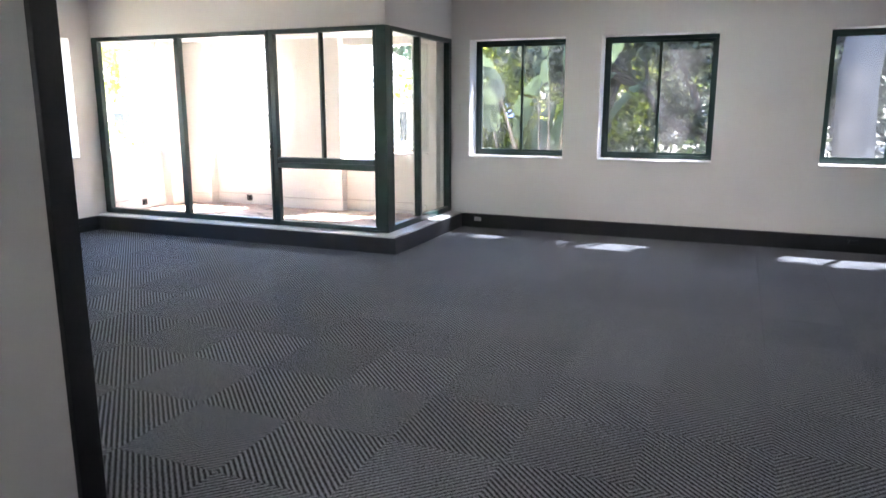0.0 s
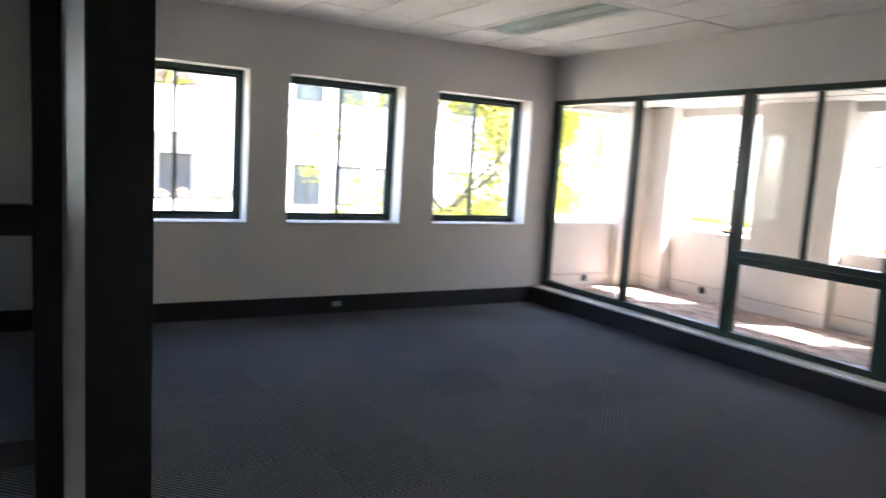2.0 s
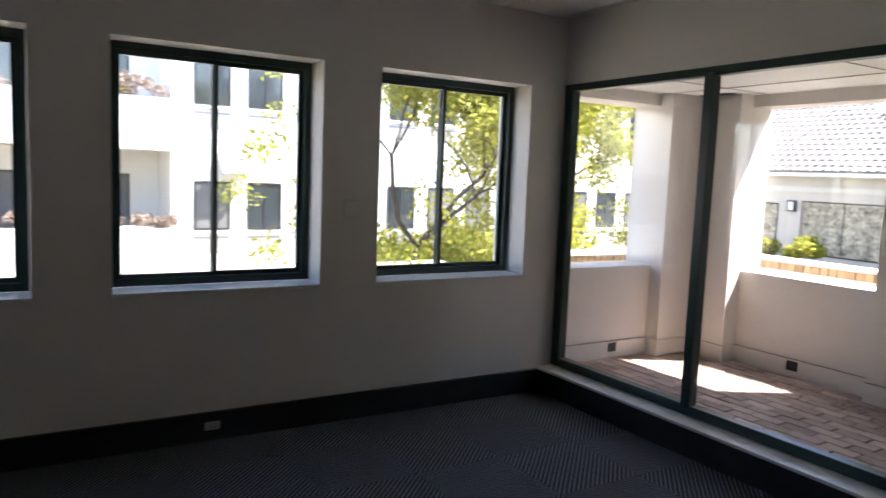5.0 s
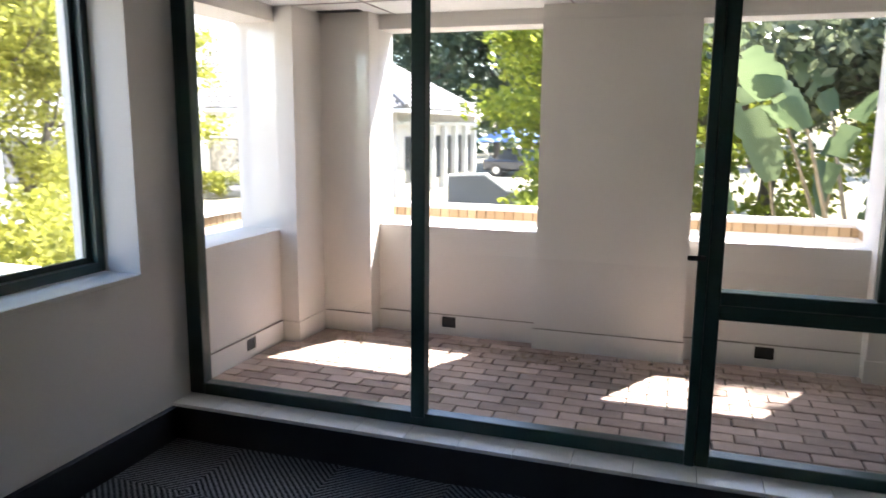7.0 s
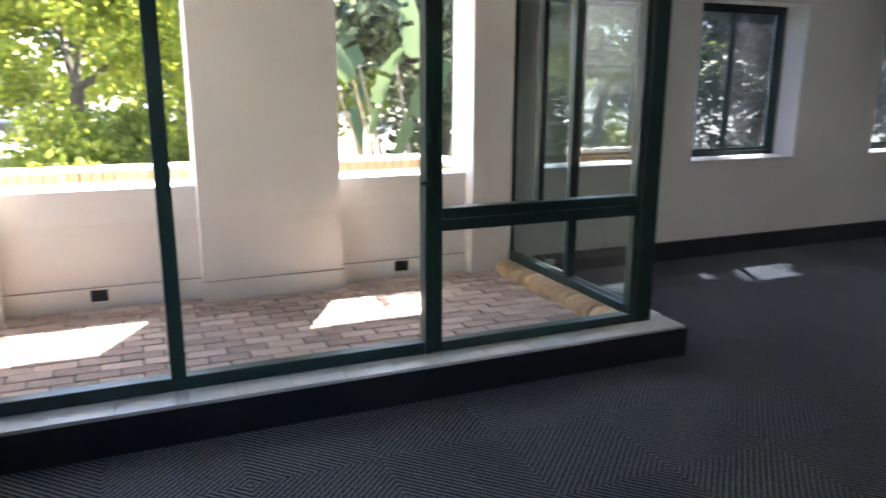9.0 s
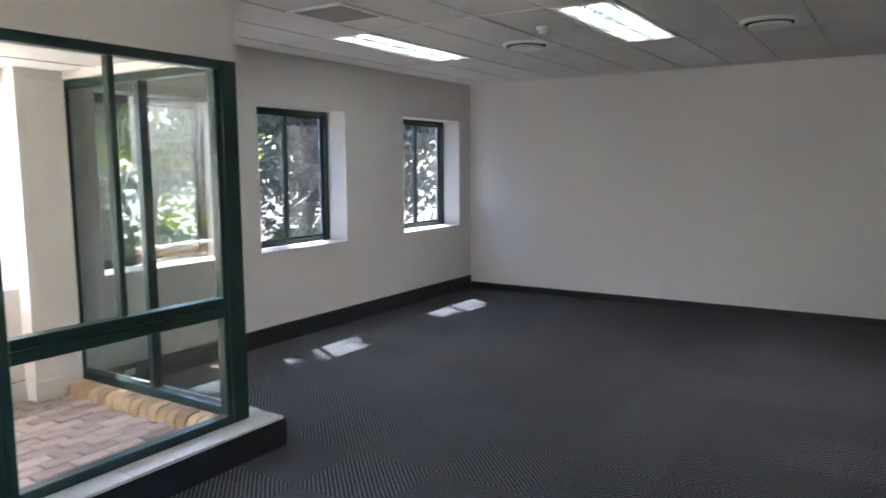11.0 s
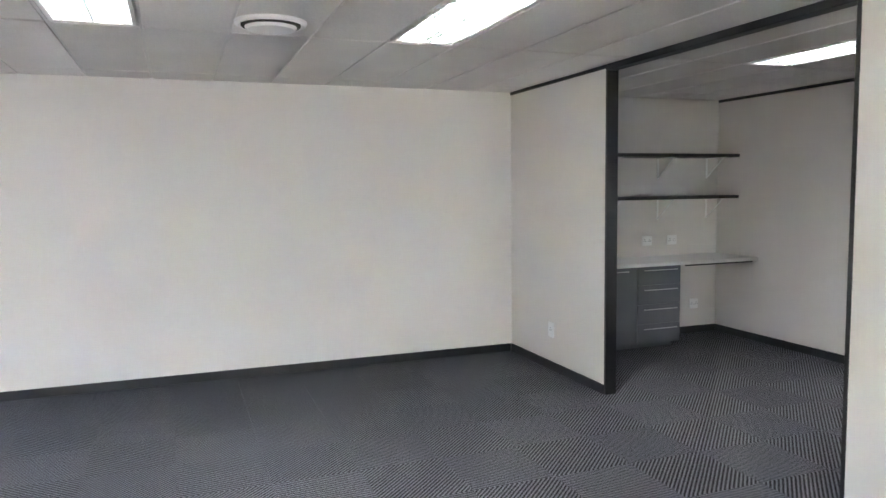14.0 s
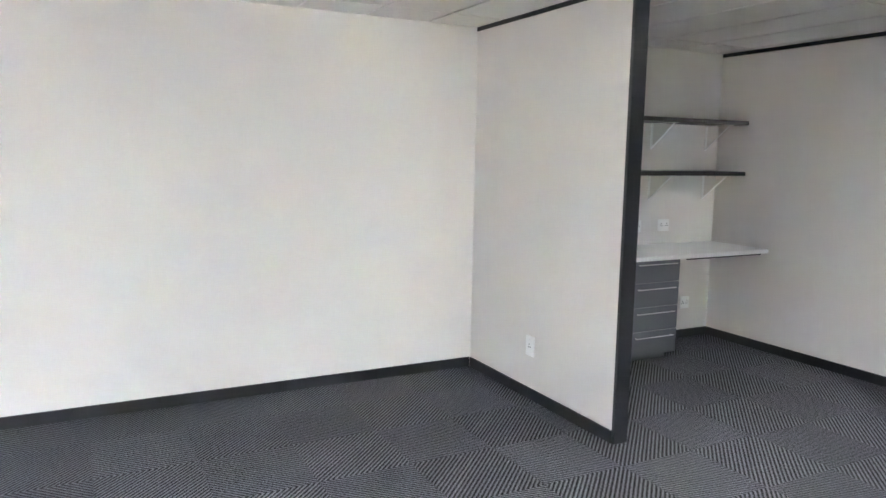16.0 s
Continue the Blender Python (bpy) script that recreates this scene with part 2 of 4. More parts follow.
wall_south = tagged(part("wall_south", block(W + 0.002, E - 0.002, SY - 0.2, SY, -0.3, 3.0), WALL), "plain off-white painted wall", "wall", kind="structure")


def partition(name, x0, x1, y0, y1, label):
    return tagged(part(name, block(x0, x1, y0, y1, 0.0, H - 0.03), WALL), label, "wall", kind="structure")


partition("partition_office", W + 0.002, PX - 0.015, PY - 0.077, PY, "off-white painted partition wall with black end post")
partition("partition_kitchen", QX + 0.015, E - 0.002, QY - 0.09, QY, "off-white painted partition wall with black end post")
partition("wall_alcove", KX, E - 0.002, KY - 0.1, KY, "off-white painted alcove side wall")


def trim(name, x0, x1, y0, y1, z0, z1, label, category="trim"):
    return tagged(part(name, block(x0, x1, y0, y1, z0, z1, 0.002), BLACK), label, category, kind="structure")


# end posts and head tracks of the partitions
trim("post_office", PX - 0.02, PX + 0.004, PY - 0.082, PY + 0.007, 0, H, "black metal end post of the partition", "post")
trim("post_kitchen", QX - 0.004, QX + 0.022, QY - 0.097, QY + 0.007, 0, H, "black metal end post of the partition", "post")
trim("post_alcove", KX - 0.004, KX + 0.02, KY - 0.107, KY + 0.007, 0, H, "black metal end post of the alcove wall", "post")
trim("head_track_opening", PX + 0.004, QX - 0.004, 2.135, 2.215, H - 0.05, H + 0.004, "black metal head track across the opening")
trim("head_track_kitchen", QX + 0.022, E, QY - 0.095, QY + 0.005, H - 0.03, H + 0.004, "thin black metal track at the ceiling")
trim("head_track_office", W, PX - 0.02, PY - 0.08, PY + 0.005, H - 0.03, H + 0.004, "thin black metal track at the ceiling")
trim("head_track_alcove", KX + 0.02, E, KY - 0.105, KY + 0.005, H - 0.03, H + 0.004, "thin black metal track at the ceiling")

# skirtings: tall on the outer walls, low on the partitions
SK, SKT = 0.165, 0.03
tall, low = "tall black painted skirting", "low black skirting"
trim("skirting_west", W, W + SKT, PY + 0.014, 7.06, 0, SK, tall, "skirting")
trim("skirting_north", -2.54, E - 0.014, N - SKT, N, 0, SK, tall, "skirting")
trim("skirting_east", E - 0.014, E, QY + 0.014, N - SKT, 0, 0.08, low, "skirting")
trim("skirting_kitchen", QX + 0.022, E - 0.014, QY, QY + 0.014, 0, 0.08, low, "skirting")
trim("skirting_office", W, PX - 0.02, PY, PY + 0.014, 0, 0.08, low, "skirting")
trim("skirting_alcove", KX + 0.02, E, KY, KY + 0.014, 0, 0.08, low, "skirting")
trim("skirting_alcove_back", E - 0.014, E, KY + 0.014, 0.42, 0, 0.08, low, "skirting")
trim("skirting_office_west", W, W + SKT, SY, PY - 0.1, 0, SK, tall, "skirting")

# ---- ceiling: lay-in tiles on a grid, with cells left out for the lights ----
EDGES = [-7.45, -5.79, -4.15, -2.65, -0.95, 0.75, 2.45, 4.15]
MY, GY0 = 0.5, 4.64


def fixture(i, j):
    """The ceiling cell i along x and j along y."""
    return (EDGES[i + 4], EDGES[i + 5], GY0 + j * MY, GY0 + (j + 1) * MY)


LIGHTS = [(0, 2), (0, -2), (0, 6), (0, -8)]
LIGHTS_OFF = [(-3, 2), (-3, -2)]
LIGHT_CELLS = {}
for i, j in LIGHTS + LIGHTS_OFF:
    LIGHT_CELLS[i, j] = fixture(i, j)
bm, bars = bmesh.new(), bmesh.new()
for i in range(-4, 3):
    for j in range(-16, 10):
        x0, x1, y0, y1 = fixture(i, j)
        x0, x1, y0, y1 = max(x0, W - 0.02), min(x1, E + 0.02), max(y0, SY), min(y1, N + 0.02)
        if x1 - x0 < 0.03 or y1 - y0 < 0.03:
            continue
        # the enclosed balcony cuts the ceiling
        if y0 > VY + 0.02 and x1 < VX - 0.03:
            continue
        if (i, j) not in LIGHT_CELLS:
            dz = random.uniform(-0.0015, 0.0015)
            box(bm, x0 + 0.011, x1 - 0.011, y0 + 0.011, y1 - 0.011, H + 0.002 + dz, H + 0.02 + dz)
        else:
            box(bm, x0 + 0.011, x0 + 0.044, y0 + 0.011, y1 - 0.011, H + 0.003, H + 0.02)
            box(bm, x1 - 0.044, x1 - 0.011, y0 + 0.011, y1 - 0.011, H + 0.003, H + 0.02)
        box(bars, x0 - 0.007, x1 + 0.007, y0 - 0.007, y0 + 0.007, H + 0.0085, H + 0.03)
        box(bars, x0 - 0.007, x0 + 0.007, y0 + 0.0075, y1 - 0.0075, H + 0.009, H + 0.03)
ceiling = tagged(part("ceiling", bm, CEILING), "suspended ceiling of white fissured lay-in tiles", "ceiling", kind="structure")
part("ceiling_grid", bars, TBAR, ceiling)
part("ceiling_slab", block(W - 0.3, E + 0.3, SY - 0.2, NORTH_OUT, 3.0, 3.2), WHITE, ceiling)


def ceiling_light(cell, tube, state):
    x0, x1, y0, y1 = cell
    cx, cy = (x0 + x1) / 2, (y0 + y1) / 2
    ob = thing("ceiling_light", cx, cy, H, "recessed fluorescent ceiling light with louvred reflector, switched " + state, "ceiling light", "ceiling lights")
    a, b, c, d = x0 + 0.046, x1 - 0.046, y0 + 0.02, y1 - 0.02
    z = H - 0.002
    bm = bmesh.new()
    for q in ((a, a + 0.022, c, d), (b - 0.022, b, c, d), (a + 0.022, b - 0.022, c, c + 0.022), (a + 0.022, b - 0.022, d - 0.022, d)):
        box(bm, *q, z, z + 0.02)
    part("frame", bm, TBAR, ob)
    bm = bmesh.new()
    for q in ((a, a + 0.012, c, d), (b - 0.012, b, c, d), (a, b, c, c + 0.012), (a, b, d - 0.012, d)):
        box(bm, *q, z + 0.021, z + 0.11)
    box(bm, a, b, c, d, z + 0.1105, z + 0.12)
    part("housing", bm, REFLECTOR, ob)
    for k in (0.28, 0.72):
        y = c + (d - c) * k
        bm = bmesh.new()
        rod(bm, (a + 0.05, y, z + 0.085), (b - 0.05, y, z + 0.085), 0.014, 10)
        part("tube", bm, tube, ob, smooth=True)
    bm = bmesh.new()
    n = 22
    for k in range(1, n):
        x = a + (b - a) * k / n
        box(bm, x - 0.0015, x + 0.0015, c + 0.014, d - 0.014, z + 0.006, z + 0.06)
    for k in (0.03, 0.15, 0.41, 0.5, 0.59, 0.85, 0.97):
        y = c + (d - c) * k
        box(bm, a + 0.014, b - 0.014, y - 0.003, y + 0.003, z + 0.004, z + 0.065)
    part("louvre", bm, LOUVRE, ob)
    return ob


for keys, tube, state in ((LIGHTS, TUBE, "on"), (LIGHTS_OFF, PLASTIC, "off")):
    first_light = ceiling_light(LIGHT_CELLS[keys[0]], tube, state)
    for key in keys[1:]:
        x0, x1, y0, y1 = LIGHT_CELLS[key]
        copy_thing(first_light, Matrix.Translation(((x0 + x1) / 2, (y0 + y1) / 2, H)))


def round_diffuser(x, y):
    ob = thing("air_diffuser", x, y, H, "round white ceiling air diffuser with a dark gap", "air vent", "round air diffusers")
    bm = bmesh.new()
    bmesh.ops.create_cone(bm, cap_ends=True, segments=40, radius1=0.15, radius2=0.135, depth=0.016, matrix=Matrix.Translation((x, y, H - 0.035)) @ Matrix.Rotation(math.pi, 4, "X"))
    part("disc", bm, PLASTIC, ob)
    bm = bmesh.new()
    bmesh.ops.create_cone(bm, cap_ends=True, segments=40, radius1=0.17, radius2=0.17, depth=0.02, matrix=Matrix.Translation((x, y, H - 0.012)))
    part("throat", bm, DARK, ob)
    bm = bmesh.new()
    n = 40
    prof = [(0.174, -0.014), (0.186, -0.022), (0.205, -0.012), (0.208, 0.003)]
    rings = [[bm.verts.new((x + r * math.cos(2 * math.pi * k / n), y + r * math.sin(2 * math.pi * k / n), H + z)) for k in range(n)] for r, z in prof]
    for p, q in zip(rings, rings[1:]):
        for k in range(n):
            bm.faces.new((p[k], p[(k + 1) % n], q[(k + 1) % n], q[k]))
    part("ring", bm, PLASTIC, ob)
    return ob


round_diffuser(0.40, 4.93)
round_diffuser(0.29, 6.87)


def square_vent(x0, x1, y0, y1):
    ob = thing("ceiling_vent", (x0 + x1) / 2, (y0 + y1) / 2, H, "square grey slatted return air grille in the ceiling", "air vent")
    z = H - 0.008
    bm = bmesh.new()
    for q in ((x0, x0 + 0.03, y0, y1), (x1 - 0.03, x1, y0, y1), (x0 + 0.03, x1 - 0.03, y0, y0 + 0.03), (x0 + 0.03, x1 - 0.03, y1 - 0.03, y1)):
        box(bm, *q, z, z + 0.011)
    part("frame", bm, PLASTIC, ob)
    part("backing", block(x0 + 0.03, x1 - 0.03, y0 + 0.03, y1 - 0.03, H + 0.0005, H + 0.003), GRILLE, ob)
    for k in range(1, 22):
        y = y0 + 0.03 + (y1 - y0 - 0.06) * k / 22
        part("slat", block(x0 + 0.03, x1 - 0.03, y - 0.004, y + 0.004, z + 0.001, z + 0.008), GRILLE, ob)


square_vent(-1.85, -1.35, 7.15, 7.63)

ob = thing("smoke_detector", -0.32, 6.43, H, "small white round smoke detector on the ceiling", "smoke detector")
bm = bmesh.new()
bmesh.ops.create_cone(bm, cap_ends=True, segments=24, radius1=0.055, radius2=0.05, depth=0.025, matrix=Matrix.Translation((-0.32, 6.43, H - 0.009)) @ Matrix.Rotation(math.pi, 4, "X"))
part("base", bm, PLASTIC, ob)
bm = bmesh.new()
bmesh.ops.create_cone(bm, cap_ends=True, segments=24, radius1=0.036, radius2=0.028, depth=0.03, matrix=Matrix.Translation((-0.32, 6.43, H - 0.036)) @ Matrix.Rotation(math.pi, 4, "X"))
part("sensor", bm, PLASTIC, ob)


# ---- windows in the outer walls: two sliding panes in a dark frame ----
window_no = 0


def sliding_window(place, a, b, z0, z1, d0, label, glass):
    """place(u, w, v): u along the wall, w depth outwards, v up."""
    global window_no
    window_no += 1

    def bar(bm, u0, u1, w0, w1, v0, v1):
        p, q = place(u0, d0 + w0, v0), place(u1, d0 + w1, v1)
        lo, hi = [min(i, j) for i, j in zip(p, q)], [max(i, j) for i, j in zip(p, q)]
        box(bm, lo[0], hi[0], lo[1], hi[1], lo[2], hi[2])

    base = place((a + b) / 2, d0, z0)
    ob = thing("window_%d" % window_no, *base, label, "window", kind="structure")
    f = 0.042
    bm = bmesh.new()
    bar(bm, a, b, 0, 0.07, z0, z0 + f)
    bar(bm, a, b, 0, 0.07, z1 - f, z1)
    bar(bm, a, a + f, 0, 0.07, z0 + f, z1 - f)
    bar(bm, b - f, b, 0, 0.07, z0 + f, z1 - f)
    part("window_frame", bm, GREEN, ob)
    mid = (a + b) / 2
    for u0, u1, w in ((a + f, mid + 0.016, 0.012), (mid - 0.016, b - f, 0.04)):
        s = 0.026
        bm = bmesh.new()
        bar(bm, u0, u1, w, w + 0.022, z0 + f, z0 + f + s)
        bar(bm, u0, u1, w, w + 0.022, z1 - f - s, z1 - f)
        bar(bm, u0, u0 + s, w, w + 0.022, z0 + f + s, z1 - f - s)
        bar(bm, u1 - s, u1, w, w + 0.022, z0 + f + s, z1 - f - s)
        sash = part("sash", bm, GREEN, ob)
        bm = bmesh.new()
        bar(bm, u0 + s, u1 - s, w + 0.009, w + 0.013, z0 + f + s, z1 - f - s)
        pane = part("pane", bm, glass, sash)
        pane.visible_shadow = glass is DUSTY
    return ob


for a, b in WEST_WINDOWS:
    sliding_window(lambda u, w, v: (-w, u, v), a, b, Z0 + 0.012, Z1, 6.725, "two-pane sliding window in a dark green aluminium frame", GLASS)
for a, b in NORTH_WINDOWS:
    sliding_window(lambda u, w, v: (u, w, v), a, b, Z0 + 0.012, Z1 + 0.01, 9.185, "two-pane sliding window with dusty glass in a dark green aluminium frame", DUSTY)
for a, b in WEST_WINDOWS:
    tagged(part("window_sill", block(-6.725, W + 0.012, a + 0.001, b - 0.001, Z0 - 0.012, Z0 + 0.01, 0.003), TILE), "pale tiled window sill", "window sill", kind="structure")
for a, b in NORTH_WINDOWS:
    tagged(part("window_sill", block(a + 0.001, b - 0.001, N - 0.012, 9.185, Z0 - 0.012, Z0 + 0.01, 0.003), TILE), "pale tiled window sill", "window sill", kind="structure")

# ---- the enclosed balcony ----
FZ0, FZ1 = 0.183, 2.235
PLX, PLY = -2.54, 7.06
# plinth with a black face
tagged(part("plinth_front", block(W, PLX, PLY, PLY + 0.25, 0, 0.163), BLACK), "black painted plinth below the glazing", "plinth", kind="structure")
tagged(part("plinth_side", block(PLX - 0.3, PLX, PLY + 0.252, N, 0, 0.163), BLACK), "black painted plinth below the glazing", "plinth", kind="structure")
# wall above the glazing
tagged(part("bulkhead_front", block(W + 0.002, VX, VY - 0.002, VY + 0.12, FZ1, 3.0), WALL), "off-white painted bulkhead above the glazing", "wall", kind="structure")
tagged(part("bulkhead_side", block(VX - 0.12, VX - 0.0005, VY + 0.122, N - 0.001, FZ1, 3.0), WALL), "off-white painted bulkhead above the glazing", "wall", kind="structure")

glazing = thing("balcony_glazing", -4.6, VY, FZ0, "dark green aluminium glazed screen around the balcony", "glazed screen", kind="structure")
y0, y1 = VY, VY + 0.07


def member(name, x0, x1, ya, yb, z0, z1, parent=glazing, bevel=0.004):
    return part(name, block(x0, x1, ya, yb, z0, z1, bevel), GREEN, parent)


member("jamb", W - 0.03, -6.44, y0, y1, FZ0, FZ1)
member("head", -6.44, -2.80, y0, y1, 2.185, FZ1)
member("bottom_rail", -6.44, -4.095, y0, y1, FZ0, 0.245)
member("bottom_rail", -4.0, -2.80, y0, y1, FZ0, 0.235)
member("mullion", -5.30, -5.235, y0 - 0.012, y1 - 0.012, 0.225, 2.2)
member("mullion", -4.095, -4.055, y0 - 0.008, y1, FZ0, FZ1)
member("mullion", -4.054, -4.0, y0, y1, FZ0, FZ1)
member("transom", -4.0, -2.84, y0, y1, 0.81, 0.868)
member("transom", -4.0, -2.84, y0 - 0.006, y1, 0.872, 0.925)
member("mullion", -3.46, -3.425, y0 + 0.01, y1 - 0.01, 0.925, 2.185)
member("corner_post", -2.80, VX, y0 - 0.003, y0 + 0.11, FZ0, FZ1)
member("jamb", -2.84, -2.802, y0 + 0.006, y1, FZ0, FZ1)
xs0, xs1 = VX - 0.07, VX
member("jamb", xs0, xs1, y0 + 0.112, y0 + 0.16, FZ0, FZ1)
member("head", xs0, xs1, y0 + 0.16, 8.86, 2.185, FZ1)
member("bottom_rail", xs0, xs1, y0 + 0.16, 8.86, FZ0, 0.245)
member("mullion", xs0, xs1, 8.0, 8.05, 0.245, 2.185)
member("jamb", xs0, xs1, 8.86, N - 0.002, FZ0, FZ1)
for x0, x1, za, zb in ((-6.44, -5.30, 0.245, 2.185), (-5.235, -4.095, 0.245, 2.185), (-4.0, -3.46, 0.925, 2.185), (-3.425, -2.84, 0.925, 2.185), (-4.0, -2.84, 0.235, 0.81)):
    part("pane", block(x0, x1, y0 + 0.03, y0 + 0.035, za, zb), GLASS, glazing).visible_shadow = False
for ya, yb in ((y0 + 0.16, 8.0), (8.05, 8.86)):
    part("pane", block(xs0 + 0.03, xs0 + 0.035, ya, yb, 0.245, 2.185), GLASS, glazing).visible_shadow = False
bm = block(-4.135, -4.065, VY - 0.05, VY - 0.036, 1.05, 1.068, 0.004)
box(bm, -4.085, -4.07, VY - 0.04, VY - 0.006, 1.052, 1.066)
part("door_handle", bm, BLACK, glazing, "small black lever handle")

# walls, piers and ceiling of the balcony
PT = 0.875
tagged(part("parapet_west", slab_with_holes([7.292, NORTH_OUT], [-0.3, 3.0], [(7.42, 8.36, PT, 2.19)], along_y, WEST_OUT - 0.06, -6.66), PLASTER), "cream plastered balcony wall with an opening", "wall", kind="structure")
tagged(part("parapet_north", slab_with_holes([-6.658, VX - 0.072], [-0.3, 3.0], [(-6.17, -5.03, PT, 2.19), (-4.11, -3.12, PT, 2.19)], along_x, 8.86, 9.10), PLASTER), "cream plastered balcony wall with two openings", "wall", kind="structure")
for x0, x1, ya, yb, nm in ((-5.03, -4.11, 8.73, 8.86, "pier_middle"), (-6.658, -6.53, 8.34, 8.86, "pier_corner"), (-6.528, -6.17, 8.70, 8.86, "pier_corner_north"), (-3.12, -2.80, 8.73, 8.86, "pier_east")):
    tagged(part(nm, block(x0, x1, ya, yb - 0.002, VF - 0.05, 2.3), PLASTER), "cream plastered balcony pier", "pier", kind="structure")
tagged(part("balcony_ceiling", slab_with_holes([-6.658, VX - 0.125], [VY + 0.122, 8.858], [], lambda u, v, w: (u, v, w), 2.285, 2.3), WHITE), "white board balcony ceiling", "ceiling", kind="structure")
tagged(part("balcony_slab", block(-6.658, PLX - 0.302, PLY + 0.252, 8.858, -0.3, VF - 0.012), SAND), "sand bed below the clay pavers", "floor", kind="structure")


# brick sill along the foot of the side glazing, inside the balcony
brick_sill = thing("brick_sill", -2.86, 8.0, VF, "row of rounded yellow-brown brick on edge", "brick sill", kind="structure")
prof = [(0.062, -0.05), (0.062, 0.05)] + [(-0.004 - 0.058 * math.sin(a), -0.006 + 0.056 * math.cos(a)) for a in (0, 0.35, 0.7, 1.05, 1.4, 1.57)] + [(-0.062, -0.05)]
bm = bmesh.new()
rings = [[bm.verts.new((0.03 + (px - 0.03) * f, yy, -0.05 + (pz + 0.05) * f)) for px, pz in prof] for yy, f in ((-0.0385, 0.92), (-0.0355, 0.975), (-0.030, 1.0), (0.030, 1.0), (0.0355, 0.975), (0.0385, 0.92))]
for r0, r1 in zip(rings, rings[1:]):
    for k in range(len(prof)):
        bm.faces.new((r0[k - 1], r0[k], r1[k], r1[k - 1]))
bm.faces.new(rings[0])
bm.faces.new(rings[-1][::-1])
bmesh.ops.recalc_face_normals(bm, faces=bm.faces)
bull = bpy.data.meshes.new("brick")
bm.to_mesh(bull)
bm.free()
bull.materials.append(YELLOWBRICK)
y = PLY + 0.30
while y < 8.76:
    p = new("brick", bull)
    p.matrix_basis = Matrix.Translation((-2.862 + random.uniform(-0.003, 0.003), y, VF + 0.028 + random.uniform(-0.004, 0.004))) @ Matrix.Rotation(random.uniform(-0.02, 0.02), 4, "Z") @ Matrix.Diagonal((1.0, 1.08, 1.0, 1))
    p.parent = brick_sill
    p.matrix_parent_inverse = brick_sill.matrix_basis.inverted()
    y += 0.09
# plaster skirting bands of the balcony, with square weep holes
BZ = 0.262
for x0, x1, ya, yb, hole in ((-6.17, -5.03, 8.845, 8.86, (-5.70, -5.60)), (-4.11, -3.12, 8.845, 8.86, (-3.69, -3.58))):
    tagged(part("balcony_skirting", slab_with_holes([x0, x1], [VF - 0.03, BZ], [(*hole, 0.172, BZ - 0.012)], along_x, ya, yb - 0.001), PLASTER), "cream plaster skirting band", "skirting", kind="structure")
    tagged(part("weep_hole", block(*hole, yb - 0.004, yb + 0.002, 0.172, BZ - 0.012), DARK), "square dark weep hole in the balcony wall", "weep hole", kind="structure")
tagged(part("balcony_skirting", slab_with_holes([7.30, 8.338], [VF - 0.03, BZ], [(7.90, 8.00, 0.172, BZ - 0.012)], along_y, -6.645, -6.659), PLASTER), "cream plaster skirting band", "skirting", kind="structure")
tagged(part("weep_hole", block(-6.662, -6.656, 7.90, 8.00, 0.172, BZ - 0.012), DARK), "square dark weep hole in the balcony wall", "weep hole", kind="structure")
for x0, x1, ya, yb in ((-5.04, -4.10, 8.717, 8.73), (-6.644, -6.518, 8.328, 8.34), (-6.53, -6.518, 8.34, 8.687), (-6.518, -6.16, 8.688, 8.7), (-3.13, -2.93, 8.717, 8.73)):
    tagged(part("balcony_skirting", block(x0, x1, ya, yb - 0.001, VF - 0.03, BZ), PLASTER), "cream plaster skirting band", "skirting", kind="structure")
# grimy joint where the bands meet the walls
GRIME = surface("grimy_joint", (0.30, 0.265, 0.235), 0.95, var=0.4, scale=14, fine=60, bump=0.2)
for x0, x1, ya, yb in ((-6.168, -5.032, 8.843, 8.858), (-4.108, -3.122, 8.843, 8.858), (-5.039, -4.101, 8.7165, 8.728), (-6.517, -6.161, 8.6875, 8.698)):
    tagged(part("skirting_joint", block(x0, x1, ya, yb, BZ + 0.0005, BZ + 0.0045), GRIME), "grimy joint above the plaster skirting band", "skirting joint", kind="structure")
tagged(part("skirting_joint", block(-6.657, -6.643, 7.31, 8.327, BZ + 0.0005, BZ + 0.0045), GRIME), "grimy joint above the plaster skirting band", "skirting joint", kind="structure")
# joints of the balcony ceiling
for x in (-6.05, -4.85, -3.65):
    tagged(part("ceiling_strip", block(x - 0.005, x + 0.005, VY + 0.122, 8.858, 2.281, 2.2848), GRIME), "grimy joint between the balcony ceiling boards", "trim", kind="structure")
for y in (7.75, 8.35):
    tagged(part("ceiling_strip", block(-6.658, VX - 0.125, y - 0.005, y + 0.005, 2.2805, 2.2845), GRIME), "grimy joint between the balcony ceiling boards", "trim", kind="structure")

tagged(part("ceiling_gap", block(-6.50, -6.20, 8.60, 8.68, 2.279, 2.2845), DARK), "dark gap at the edge of the balcony ceiling", "gap", kind="structure")
